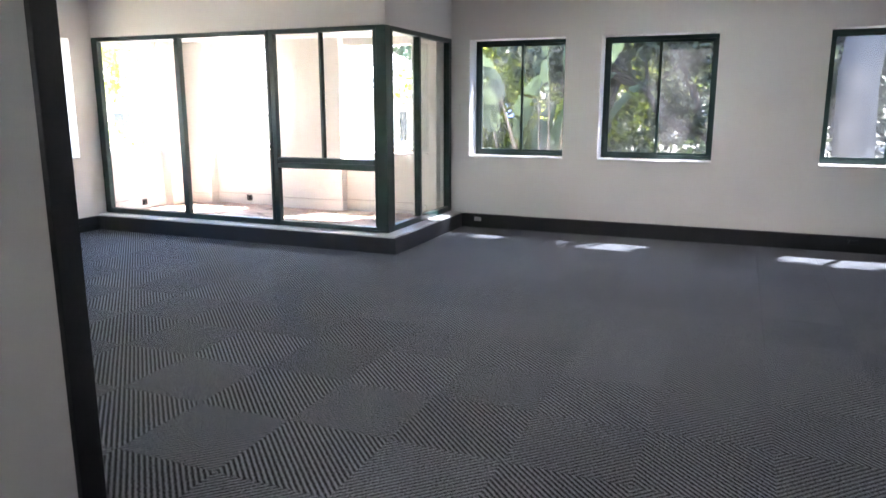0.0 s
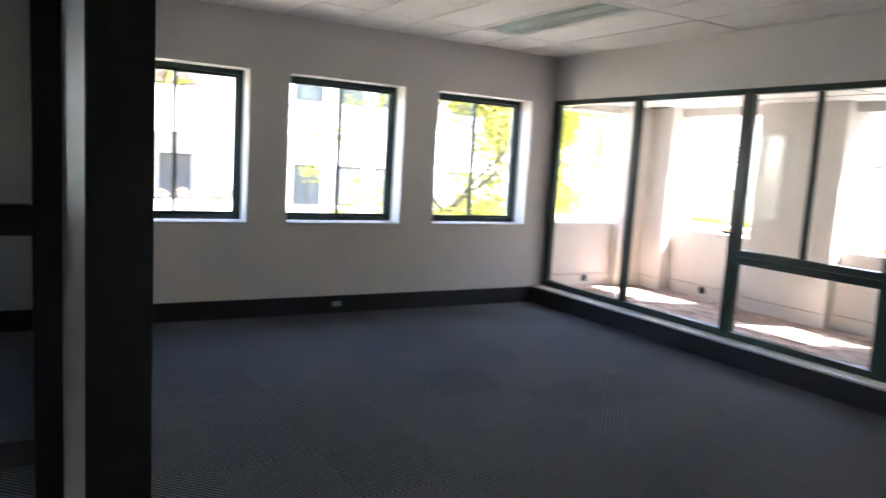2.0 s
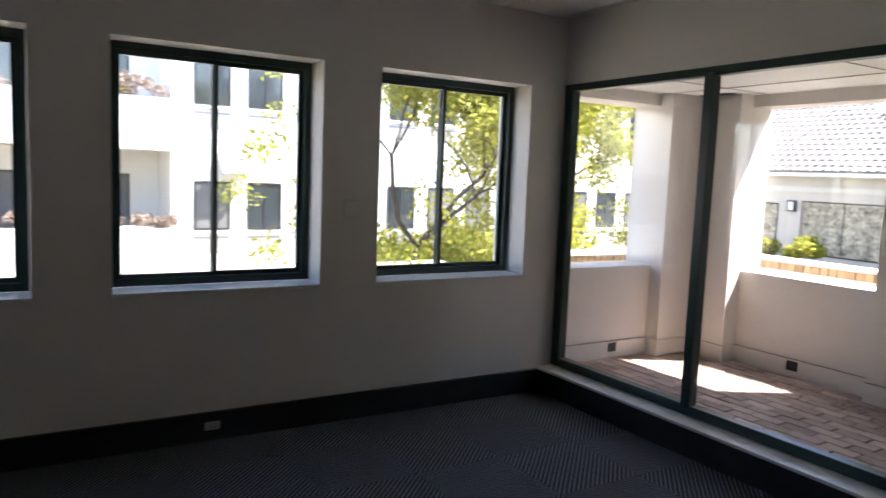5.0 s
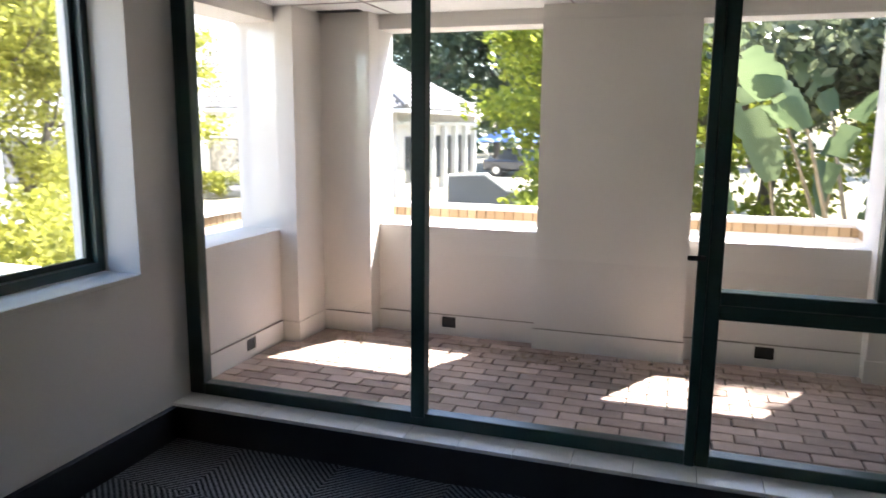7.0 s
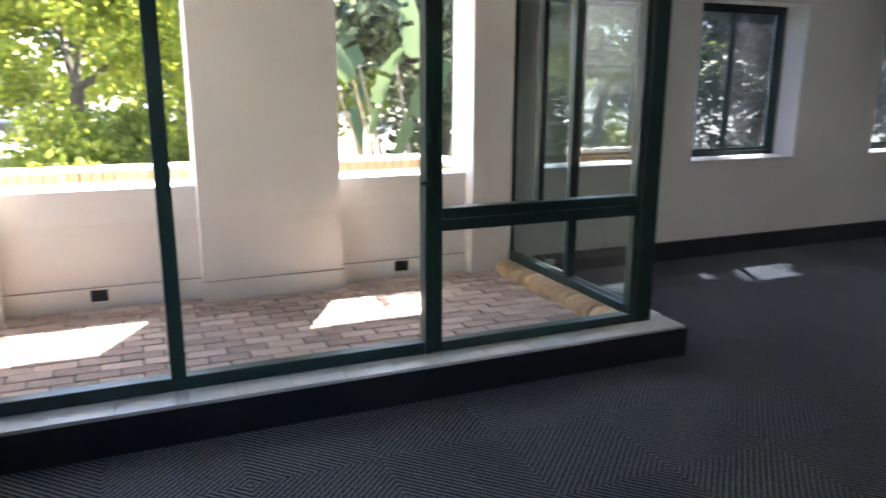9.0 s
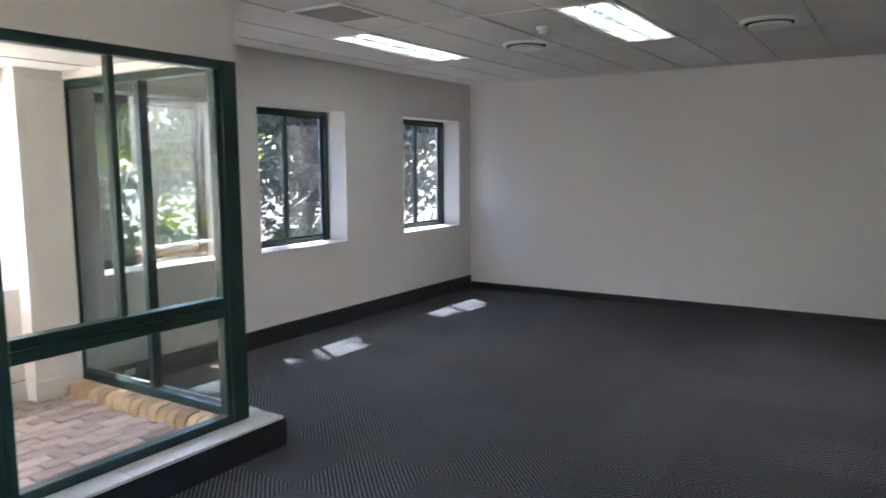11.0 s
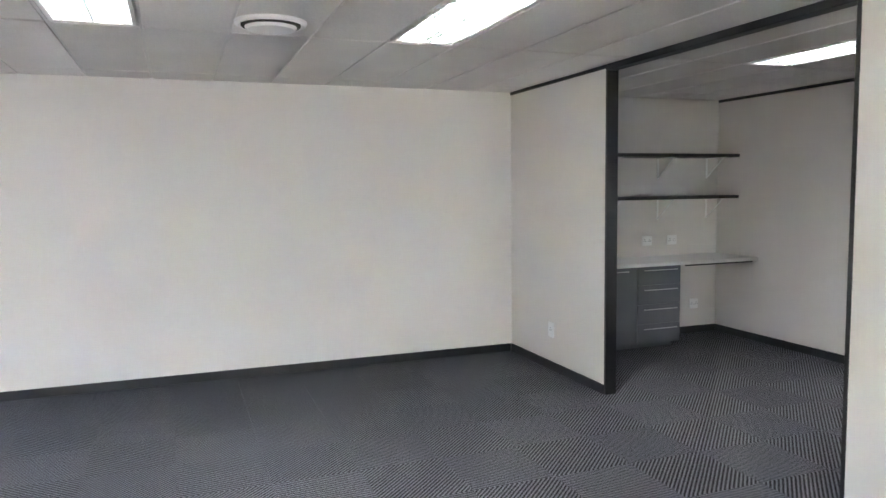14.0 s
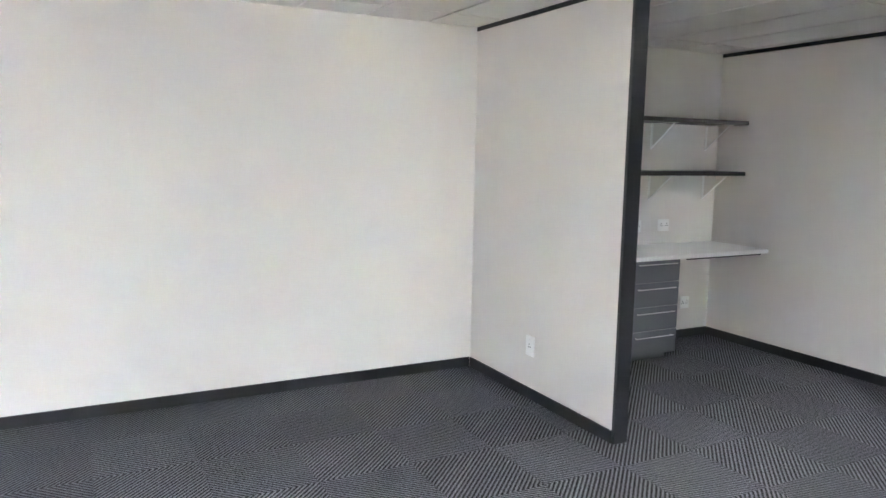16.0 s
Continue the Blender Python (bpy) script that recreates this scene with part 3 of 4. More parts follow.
# dry leaf litter on the pavers, drifted against the piers
rng = np.random.default_rng(31)
bm = bmesh.new()
for k in range(320):
    cx = float(rng.choice([-6.3, -5.2, -4.9, -4.2, -3.4]) + rng.normal(0, 0.25))
    cy = float(8.64 - abs(rng.normal(0, 0.14)))
    if not (-6.45 < cx < -2.95):
        continue
    a, ln, wd = rng.uniform(0, 6.28), rng.uniform(0.010, 0.028), rng.uniform(0.004, 0.010)
    u, v = Vector((math.cos(a), math.sin(a), 0)), Vector((-math.sin(a), math.cos(a), 0))
    c = Vector((cx, cy, VF + 0.004))
    tip = Vector((0, 0, rng.uniform(0.002, 0.010)))
    bm.faces.new([bm.verts.new(p) for p in (c - u * ln, c + v * wd + tip * 0.5, c + u * ln + tip, c - v * wd)])
LITTER = surface("dry_leaf", (0.22, 0.15, 0.09), 0.9, var=0.4, scale=12)
tagged(part("leaf_litter", bm, LITTER), "dry brown leaf litter on the pavers", "leaf litter", kind="stuff")

# ---- glazed office screen behind the partition ----
screen = thing("office_screen", GX, 0.9, 0, "black framed glazed office screen", "glazed screen", kind="structure")
for ya, yb, z0, z1 in ((2.152, 2.213, 0, H), (0.98, 1.04, 0, H), (-0.2, -0.14, 0, H)):
    part("post", block(GX - 0.03, GX + 0.03, ya, yb, z0, z1, 0.003), BLACK, screen)
for a, b in ((1.04, 2.152), (-0.14, 0.98)):
    for z0, z1 in ((0, 0.1), (0.735, 0.80), (1.285, 1.355), (2.1, 2.16), (2.64, 2.7)):
        part("rail", block(GX - 0.028, GX + 0.028, a, b, z0, z1, 0.003), BLACK, screen)
    for z0, z1 in ((0.1, 0.735), (0.80, 1.285), (1.355, 2.1), (2.16, 2.64)):
        part("pane", block(GX - 0.003, GX + 0.003, a, b, z0, z1), GLASS, screen).visible_shadow = False
partition("partition_screen", GX - 0.05, GX + 0.05, SY + 0.002, -0.2, "off-white painted partition wall")


# ---- alcove: desk top, drawer unit, shelves ----
ob = thing("desk_top", 2.51, 0.82, 0.89, "long white laminate worktop fixed wall to wall", "worktop")
part("top", block(2.18, E - 0.001, KY + 0.001, QY - 0.092, 0.895, 0.93, 0.003), DESKTOP, ob)
part("batten", block(2.26, 2.29, KY + 0.001, 0.42, 0.868, 0.894), SHELF, ob, "dark support batten")


def handle(parent, y0, y1, z, x):
    bm = bmesh.new()
    rod(bm, (x - 0.028, y0, z), (x - 0.028, y1, z), 0.005, 8)
    for y in (y0 + 0.02, y1 - 0.02):
        rod(bm, (x, y, z), (x - 0.028, y, z), 0.004, 6)
    part("handle", bm, CHROME, parent, "brushed steel bar handle", smooth=True)


ob = thing("drawer_unit", 2.55, 0.71, 0, "grey laminate four-drawer pedestal under the worktop", "drawer unit")
part("body", block(2.352, E - 0.02, 0.44, 0.985, 0.05, 0.893), CABINET, ob)
part("plinth", block(2.40, E - 0.03, 0.50, 0.985, 0.0, 0.05), CABINET, ob)
for k in range(4):
    z0 = 0.06 + k * 0.208
    d = part("drawer", block(2.332, 2.351, 0.442, 0.983, z0, z0 + 0.202, 0.002), CABINET, ob)
    handle(d, 0.50, 0.92, z0 + 0.155, 2.332)
ob = thing("cupboard", 2.55, 1.55, 0, "grey laminate cupboard under the worktop", "cupboard")
part("body", block(2.352, E - 0.02, 0.99, QY - 0.095, 0.05, 0.893), CABINET, ob)
part("plinth", block(2.40, E - 0.03, 0.99, QY - 0.095, 0.0, 0.05), CABINET, ob)
for a, b in ((0.992, 1.545), (1.549, QY - 0.098)):
    d = part("door", block(2.332, 2.351, a, b, 0.06, 0.888, 0.002), CABINET, ob)
    handle(d, a + 0.12, b - 0.12, 0.838, 2.332)


def wall_shelf(z):
    ob = thing("wall_shelf", 2.66, 0.4, z, "dark laminate wall shelf on white angled brackets", "shelf", "wall shelves")
    part("board", block(2.49, E - 0.001, KY + 0.001, 1.14, z - 0.036, z, 0.002), SHELF, ob)
    for y in (-0.31, 0.37, 1.05):
        bm = bmesh.new()
        box(bm, E - 0.006, E - 0.001, y - 0.012, y + 0.012, z - 0.27, z - 0.0365)
        box(bm, 2.53, E - 0.006, y - 0.012, y + 0.012, z - 0.042, z - 0.0368)
        a, b = Vector((2.565, y, z - 0.042)), Vector((E - 0.006, y, z - 0.26))
        q = (b - a).to_track_quat("Z", "Y").to_matrix().to_4x4()
        bmesh.ops.create_cube(bm, size=1, matrix=Matrix.Translation((a + b) / 2) @ q @ Matrix.Diagonal((0.018, 0.005, (b - a).length, 1)))
        part("bracket", bm, PLASTIC, ob, "white steel shelf bracket")


wall_shelf(2.07)
wall_shelf(1.61)


def socket(m, holes, label, w=0.12, h=0.12, mat=None, name="wall_socket"):
    """A plate on a wall; m takes x across, y out of the wall, z up."""
    ob = new(name)
    ob.matrix_basis = m
    tagged(ob, label, "wall socket" if holes else "wall plate")
    p = part("plate", block(-w / 2, w / 2, -0.002, 0.012, -h / 2, h / 2, 0.003), mat or PLASTIC)
    p.parent = ob
    if holes:
        for u in ([0] if w < 0.1 else [-w / 4, w / 4]):
            bm = bmesh.new()
            for du, dv in ((0, 0.014), (-0.011, -0.006), (0.011, -0.006)):
                box(bm, u + du - 0.004, u + du + 0.004, 0.0115, 0.0128, dv - 0.004, dv + 0.004)
            q = part("pin_holes", bm, DARK)
            q.parent = ob
            q = part("switch", block(u - 0.008, u + 0.008, 0.0115, 0.016, h * 0.24, h * 0.24 + 0.016, 0.002), mat or PLASTIC)
            q.parent = ob
    return ob


FACE_N, FACE_S, FACE_E, FACE_W = (Matrix.Rotation(radians(a), 4, "Z") for a in (0, 180, -90, 90))
white_socket = "white double wall socket plate"
socket(Matrix.Translation((1.975, QY, 0.385)) @ FACE_N, True, "white upright wall socket low on the partition", 0.095, 0.145)
socket(Matrix.Translation((-3.95, PY, 0.35)) @ FACE_N, True, "white upright wall socket low on the partition", 0.095, 0.145)
socket(Matrix.Translation((E, 0.17, 1.105)) @ FACE_W, True, "white double wall socket above the worktop", 0.13, 0.11)
socket(Matrix.Translation((E, 0.51, 1.105)) @ FACE_W, True, "white double wall socket above the worktop", 0.13, 0.11)
socket(Matrix.Translation((E, -0.157, 0.345)) @ FACE_W, True, "white double wall socket under the worktop", 0.115, 0.115)
socket(Matrix.Translation((W + SKT, 4.72, 0.09)) @ FACE_E, True, "small socket set in the black skirting", 0.085, 0.045, CHROME)
socket(Matrix.Translation((1.70, N - SKT, 0.105)) @ FACE_S, True, "small socket set in the black skirting", 0.085, 0.045, BLACK)
socket(Matrix.Translation((-2.33, N - SKT, 0.105)) @ FACE_S, True, "small socket set in the black skirting", 0.085, 0.045, CHROME)
socket(Matrix.Translation((W, 5.56, 1.33)) @ FACE_E, False, "blank plate painted like the wall", 0.10, 0.11, WALL, "wall_plate")
socket(Matrix.Translation((-2.62, N, 1.42)) @ FACE_S, False, "blank plate painted like the wall", 0.08, 0.11, WALL, "wall_plate")

# ---- outside ----
G = -1.0


def leaf_material(name, color, warm, trans=0.45, rough=0.45):
    m, t, b = nodes_of(name)
    ge = t.nodes.new("ShaderNodeNewGeometry")
    mx = t.nodes.new("ShaderNodeMix")
    mx.data_type = "RGBA"
    mx.inputs["A"].default_value, mx.inputs["B"].default_value = (*color, 1), (*warm, 1)
    t.links.new(ge.outputs["Random Per Island"], mx.inputs["Factor"])
    b.inputs["Roughness"].default_value = rough
    b.inputs["Specular IOR Level"].default_value = 0.2
    t.links.new(mx.outputs["Result"], b.inputs["Base Color"])
    tl, ms = t.nodes.new("ShaderNodeBsdfTranslucent"), t.nodes.new("ShaderNodeMixShader")
    t.links.new(mx.outputs["Result"], tl.inputs[0])
    ms.inputs[0].default_value = trans
    t.links.new(b.outputs[0], ms.inputs[1])
    t.links.new(tl.outputs[0], ms.inputs[2])
    t.links.new(ms.outputs[0], t.nodes["Material Output"].inputs["Surface"])
    return m


LEAF_YELLOW = leaf_material("yellow_green_leaf", (0.19, 0.205, 0.032), (0.44, 0.43, 0.085), 0.6)
LEAF_GREEN = leaf_material("green_leaf", (0.11, 0.16, 0.024), (0.39, 0.41, 0.06), 0.64)
LEAF_MID = leaf_material("olive_leaf", (0.035, 0.05, 0.03), (0.17, 0.19, 0.11), 0.4, 0.28)
LEAF_GREY = leaf_material("grey_green_leaf", (0.03, 0.045, 0.038), (0.15, 0.175, 0.135), 0.35, 0.3)
LEAF_DARK = leaf_material("dark_leaf", (0.025, 0.05, 0.018), (0.10, 0.13, 0.05), 0.25, 0.3)
LEAF_PINE = leaf_material("pine_needles", (0.03, 0.05, 0.03), (0.085, 0.11, 0.065), 0.3, 0.6)
LEAF_BROAD = leaf_material("broad_leaf", (0.075, 0.115, 0.05), (0.15, 0.19, 0.095), 0.45, 0.35)
LEAF_PINK = leaf_material("dry_pink_flower", (0.20, 0.15, 0.12), (0.34, 0.27, 0.23), 0.3)
BARK = surface("bark", (0.09, 0.07, 0.055), 0.9, var=0.3, scale=6, fine=40, bump=0.3)
PALEBARK = surface("pale_bark", (0.15, 0.14, 0.12), 0.85, var=0.2, scale=3, fine=25, bump=0.2)
STEM = surface("leaf_stem", (0.17, 0.15, 0.075), 0.6, var=0.3, scale=5, tint=(0.30, 0.22, 0.13))
RENDERED = surface("white_render", (0.70, 0.685, 0.66), 0.85, var=0.04, scale=0.8, fine=30, bump=0.08)
CREAM = surface("cream_render", (0.62, 0.58, 0.54), 0.85, var=0.05, scale=0.8, fine=30, bump=0.08)
GREYWALL = surface("grey_render", (0.17, 0.175, 0.18), 0.85, var=0.08, scale=1.0)
ROOFTILE = surface("roof_tile", (0.185, 0.172, 0.162), 0.75, var=0.12, scale=1.4, fine=18, bump=0.1)
DARKFRAME = surface("dark_window_frame", (0.03, 0.032, 0.035), 0.4)
DARKGLASS = surface("far_window_glass", (0.045, 0.055, 0.065), 0.06, var=0.3, scale=0.7, spec=0.9, bump=0)
BLIND = surface("vertical_blind", (0.15, 0.15, 0.15), 0.8, var=0.1, scale=3)
# house panes: patterned reflections painted in as mottled brown and pale colour
REFLECTPANE = surface("patterned_reflection", (0.25, 0.17, 0.13), 0.8, var=0.5, scale=4, fine=9, tint=(0.5, 0.45, 0.36))
PALEBRICK = surface("pale_brick_panel", (0.33, 0.325, 0.32), 0.85, var=0.1, scale=12)
GROUND = surface("ground_mix", (0.13, 0.125, 0.075), 0.95, var=0.35, scale=0.25, fine=4, bump=0.15, tint=(0.27, 0.24, 0.17))
CARPAINT = surface("dark_car_paint", (0.03, 0.035, 0.045), 0.2, var=0.1, spec=0.8)
BLUECLOTH = surface("blue_canvas", (0.12, 0.2, 0.42), 0.8, var=0.1)

bm = bmesh.new()
bmesh.ops.create_circle(bm, cap_ends=True, segments=64, radius=900)
bmesh.ops.translate(bm, verts=bm.verts[:], vec=(0, 0, G))
tagged(part("ground", bm, GROUND), "dry grass and pale paving", "ground", kind="structure")


def raw_mesh(name, verts, faces, material, parent, label="", smooth=False):
    me = bpy.data.meshes.new(name)
    me.from_pydata(verts, [], faces)
    me.materials.append(material)
    if smooth:
        me.polygons.foreach_set("use_smooth", [True] * len(me.polygons))
    ob = new(name, me)
    if parent is not None:
        ob.parent = parent
        ob.matrix_parent_inverse = parent.matrix_basis.inverted()
    if label:
        ob["label"] = label
    return ob


def leaves(name, clumps, count, size, material, parent, rng, long=1.8, label=""):
    """Many small folded leaves, thick towards the outside of each clump (x, y, z, radius)."""
    c = np.array(clumps)
    weight = c[:, 3] ** 2
    pick = rng.choice(len(c), count, p=weight / weight.sum())
    d = rng.normal(size=(count, 3))
    d /= np.linalg.norm(d, axis=1)[:, None]
    r = c[pick, 3] * rng.random(count) ** 0.45 * rng.uniform(0.75, 1.15, count)
    p = c[pick, :3] + d * r[:, None] * np.array([1, 1, 0.7])
    a = rng.normal(size=(count, 3))
    a[:, 2] -= 0.3
    a /= np.linalg.norm(a, axis=1)[:, None]
    b = np.cross(a, rng.normal(size=(count, 3)))
    b /= np.linalg.norm(b, axis=1)[:, None]
    s = size * rng.uniform(0.6, 1.4, count)[:, None]
    v = np.empty((count, 4, 3))
    v[:, 0], v[:, 2] = p - a * s * long / 2, p + a * s * long / 2
    v[:, 1], v[:, 3] = p + b * s / 2, p - b * s / 2
    verts = v.reshape(-1, 3)
    idx = np.arange(count * 4).reshape(-1, 4)
    return raw_mesh(name, verts.tolist(), idx.tolist(), material, parent, label)


def tubes(name, segs, material, parent, n=7):
    verts, faces = [], []
    for a, b, ra, rb in segs:
        a, b = Vector(a), Vector(b)
        q = (b - a).to_track_quat("Z", "Y")
        a = a - (b - a).normalized() * ra * 0.35
        base = len(verts)
        for p, r in ((a, ra), (b, rb)):
            for k in range(n):
                w = 2 * math.pi * k / n
                verts.append(p + q @ Vector((r * math.cos(w), r * math.sin(w), 0)))
        for k in range(n):
            faces.append((base + k, base + (k + 1) % n, base + n + (k + 1) % n, base + n + k))
    return raw_mesh(name, verts, faces, material, parent, smooth=True)


def tree(x, y, trunk_h, radius, reach, levels, leaf, count, size, seed, label, bark=BARK, up=0.5, clump=0.55, z=G, spread=1.0, name="tree", fill=None):
    rng = np.random.default_rng(seed)
    ob = thing(name, x, y, z, label, "tree")
    segs, tips = [], []

    def grow(p, d, length, r, level):
        n = 3
        for k in range(n):
            q = p + d * length / n
            segs.append((tuple(p), tuple(q), r * (1 - 0.25 * k / n), r * (1 - 0.25 * (k + 1) / n)))
            p = q
            d = (d + Vector(rng.normal(0, 0.16, 3)) + Vector((0, 0, 0.05))).normalized()
        r *= 0.75
        if level >= 2:
            tips.append((*p, clump * float(rng.uniform(0.7, 1.3))))
        if level == levels:
            return
        for k in range(3 if level < 2 else 2 + int(rng.integers(0, 2))):
            turn = Vector(rng.normal(0, 1, 3))
            turn.z *= 0.4
            e = (d * up + turn.normalized() * spread * 0.75 + Vector((0, 0, 0.18))).normalized()
            grow(p, e, length * float(rng.uniform(0.62, 0.85)) if level else reach * float(rng.uniform(0.8, 1.2)), r * 0.62, level + 1)

    grow(Vector((x, y, z)), Vector((rng.normal(0, 0.05), rng.normal(0, 0.05), 1)).normalized(), trunk_h, radius, 0)
    tubes("trunk", segs, bark, ob)
    if fill:
        n, cz, rx, rz = fill
        for _ in range(n):
            d = Vector(rng.normal(0, 1, 3)).normalized() * float(rng.uniform(0.25, 1.0)) ** 0.5
            tips.append((x + d.x * rx, y + d.y * rx, cz + d.z * rz, clump * float(rng.uniform(0.6, 1.2))))
    leaves("crown", tips, count, size, leaf, ob, rng)
    return ob


tree(-10.5, 8.1, 1.7, 0.075, 1.15, 6, LEAF_YELLOW, 52000, 0.036, 21, "spreading yellow-green feathery tree outside the windows", clump=0.30, spread=1.0, up=0.7, fill=(60, 1.7, 2.6, 1.8))
tree(-12.6, 12.4, 1.6, 0.10, 1.3, 4, LEAF_YELLOW, 26000, 0.05, 8, "yellow-green feathery tree by the white building", clump=0.42, fill=(60, 2.0, 2.4, 1.9))
tree(-6.7, 22.0, 2.4, 0.20, 1.4, 4, LEAF_GREEN, 17000, 0.10, 11, "large leafy green garden tree", clump=0.7, fill=(80, 3.0, 2.5, 3.6))
tree(-2.6, 20.0, 2.2, 0.18, 1.9, 4, LEAF_GREEN, 17000, 0.10, 12, "large leafy green garden tree", clump=0.8, fill=(70, 3.0, 3.0, 3.4))
tree(-4.0, 31.0, 2.6, 0.25, 2.6, 4, LEAF_GREEN, 22000, 0.17, 13, "large leafy green garden tree", clump=1.2, fill=(60, 4.0, 4.0, 4.5))
tree(0.1, 15.4, 1.9, 0.17, 1.6, 4, LEAF_MID, 22000, 0.085, 14, "dense leafy green tree outside the windows", clump=0.6, fill=(80, 3.0, 1.9, 3.8))
tree(1.9, 21.0, 2.2, 0.20, 2.0, 4, LEAF_GREY, 22000, 0.12, 15, "large leafy green garden tree", clump=1.0, fill=(80, 4.3, 3.4, 4.6))
tree(2.15, 12.6, 9.0, 0.30, 1.8, 3, LEAF_DARK, 2600, 0.12, 16, "tree with a thick smooth pale grey trunk", bark=PALEBARK, clump=0.5)
tree(6.4, 15.5, 2.0, 0.18, 1.7, 4, LEAF_GREY, 18000, 0.10, 17, "leafy green tree beside the building", clump=0.85, fill=(70, 3.4, 2.6, 4.0))
tree(8.5, 24.0, 2.4, 0.22, 2.2, 4, LEAF_GREEN, 16000, 0.14, 18, "large leafy green garden tree", clump=1.0, fill=(50, 3.5, 3.4, 3.6))
for k, (x, y) in enumerate(((-24, 52), (-20, 49), (-16.5, 53), (-13, 50), (-9, 54), (-5, 51), (0, 55), (6, 52), (12, 50))):
    tree(x, y, 5.0, 0.28, 2.4, 3, LEAF_PINE, 3800, 0.26, 40 + k, "tall dark pine tree behind the house", clump=1.4, up=0.9, fill=(45, 6.5, 2.4, 5.0))


rng = np.random.default_rng(99)
wood = tagged(leaves("far_woods", [(float(x), float(66 + rng.uniform(-4, 4)), float(G + rng.uniform(0, 8)), 3.2) for x in np.arange(-70, 90, 2.2) for _ in range(2)], 22000, 0.5, LEAF_PINE, None, rng), "distant dark green woodland", "woods", kind="stuff")


def shrub(x, y, w, d, h, leaf, count, size, seed, label, name="shrub", z=G):
    rng = np.random.default_rng(seed)
    ob = thing(name, x, y, z, label, name)
    n = max(5, int(w * d * 6))
    cl = [(x + rng.uniform(-w / 2, w / 2), y + rng.uniform(-d / 2, d / 2), z + h * rng.uniform(0.35, 0.85), 0.28 * h + 0.12) for _ in range(n)]
    tubes("stems", [((x + rng.normal(0, 0.1), y, z), (c[0], c[1], c[2]), 0.015, 0.006) for c in cl[:12]], BARK, ob, 5)
    leaves("foliage", cl, count, size, leaf, ob, rng)
    return ob


shrub(-11.4, 10.0, 2.8, 2.2, 1.9, LEAF_YELLOW, 9000, 0.06, 51, "bright yellow-green garden shrub")
shrub(-12.2, 9.2, 2.0, 2.0, 1.5, LEAF_YELLOW, 7000, 0.06, 52, "bright yellow-green garden shrub")
shrub(-17.0, 26.0, 1.8, 1.0, 0.95, LEAF_YELLOW, 4000, 0.07, 53, "clipped bright yellow-green hedge", "hedge")
shrub(-22.0, 25.5, 6.0, 1.0, 0.95, LEAF_YELLOW, 6000, 0.09, 54, "clipped bright yellow-green hedge", "hedge")
shrub(-5.2, 13.6, 2.2, 1.2, 1.6, LEAF_GREEN, 4000, 0.09, 55, "leafy green shrub outside the balcony")
shrub(-0.6, 12.6, 3.0, 1.0, 1.9, LEAF_DARK, 5000, 0.08, 56, "dark glossy-leaved shrub by the window wall")
shrub(3.2, 13.0, 2.4, 1.2, 1.6, LEAF_DARK, 4000, 0.08, 57, "leafy green shrub by the window wall")
shrub(-5.6, 19.6, 3.4, 1.4, 2.2, LEAF_GREEN, 7000, 0.09, 59, "leafy green shrub under the garden tree")
shrub(-7.2, 25.6, 3.0, 1.5, 0.7, LEAF_GREEN, 2500, 0.09, 58, "leafy green shrub on the lawn")


# giant strelitzia: a fan of stems with paddle leaves
def paddle(bm, base, tip_dir, up, length, width, droop, rng):
    side = tip_dir.cross(up).normalized()
    rows = []
    n = 18
    for k in range(n + 1):
        f = k / n
        c = base + tip_dir * length * f + Vector((0, 0, -droop * f * f))
        w = width * (math.sin(math.pi * min(1.0, 0.06 + f * 0.94)) ** 0.55) * (0.85 + 0.3 * rng.random())
        lift = up * w * 0.28
        rows.append([bm.verts.new(c - side * w / 2 + lift), bm.verts.new(c), bm.verts.new(c + side * w / 2 + lift)])
    for p, q in zip(rows, rows[1:]):
        for i in (0, 1):
            if rng.random() > 0.1:
                bm.faces.new((p[i], p[i + 1], q[i + 1], q[i]))


def strelitzia(x, y, stems, seed, height, label):
    rng = np.random.default_rng(seed)
    ob = thing("giant_strelitzia", x, y, G, label, "plant")
    for k in range(stems):
        f = (k + 0.5) / stems * 2 - 1
        ang = rng.uniform(0, math.pi)
        b = Vector((x + f * 0.28 + rng.normal(0, 0.05), y + rng.normal(0, 0.12), G))
        h = height * rng.uniform(0.8, 1.05)
        lean = Vector((f * 0.20 + rng.normal(0, 0.08), rng.normal(0, 0.22), 1)).normalized()
        mid = b + lean * h * 0.55
        lean2 = (lean + Vector((f * 0.22, rng.normal(0, 0.15), 0))).normalized()
        top = mid + lean2 * h * 0.45
        tubes("stem", [(tuple(b), tuple(mid), 0.045, 0.028), (tuple(mid), tuple(top), 0.028, 0.014)], STEM, ob)
        d = (lean2 + Vector((f * 0.16 + rng.normal(0, 0.1), rng.normal(0, 0.25), -0.05))).normalized()
        bm = bmesh.new()
        paddle(bm, top, d, d.cross(Vector((rng.normal(0, 1), rng.normal(0, 1), 0.2))).normalized(), rng.uniform(0.9, 1.5), rng.uniform(0.26, 0.42), rng.uniform(0.05, 0.4), rng)
        part("leaf", bm, LEAF_BROAD, ob, smooth=True)
    return ob


strelitzia(-2.30, 12.1, 9, 5, 3.0, "giant strelitzia with broad paddle leaves outside the balcony")
strelitzia(-2.95, 12.7, 5, 6, 2.0, "smaller giant strelitzia clump with drooping leaves")

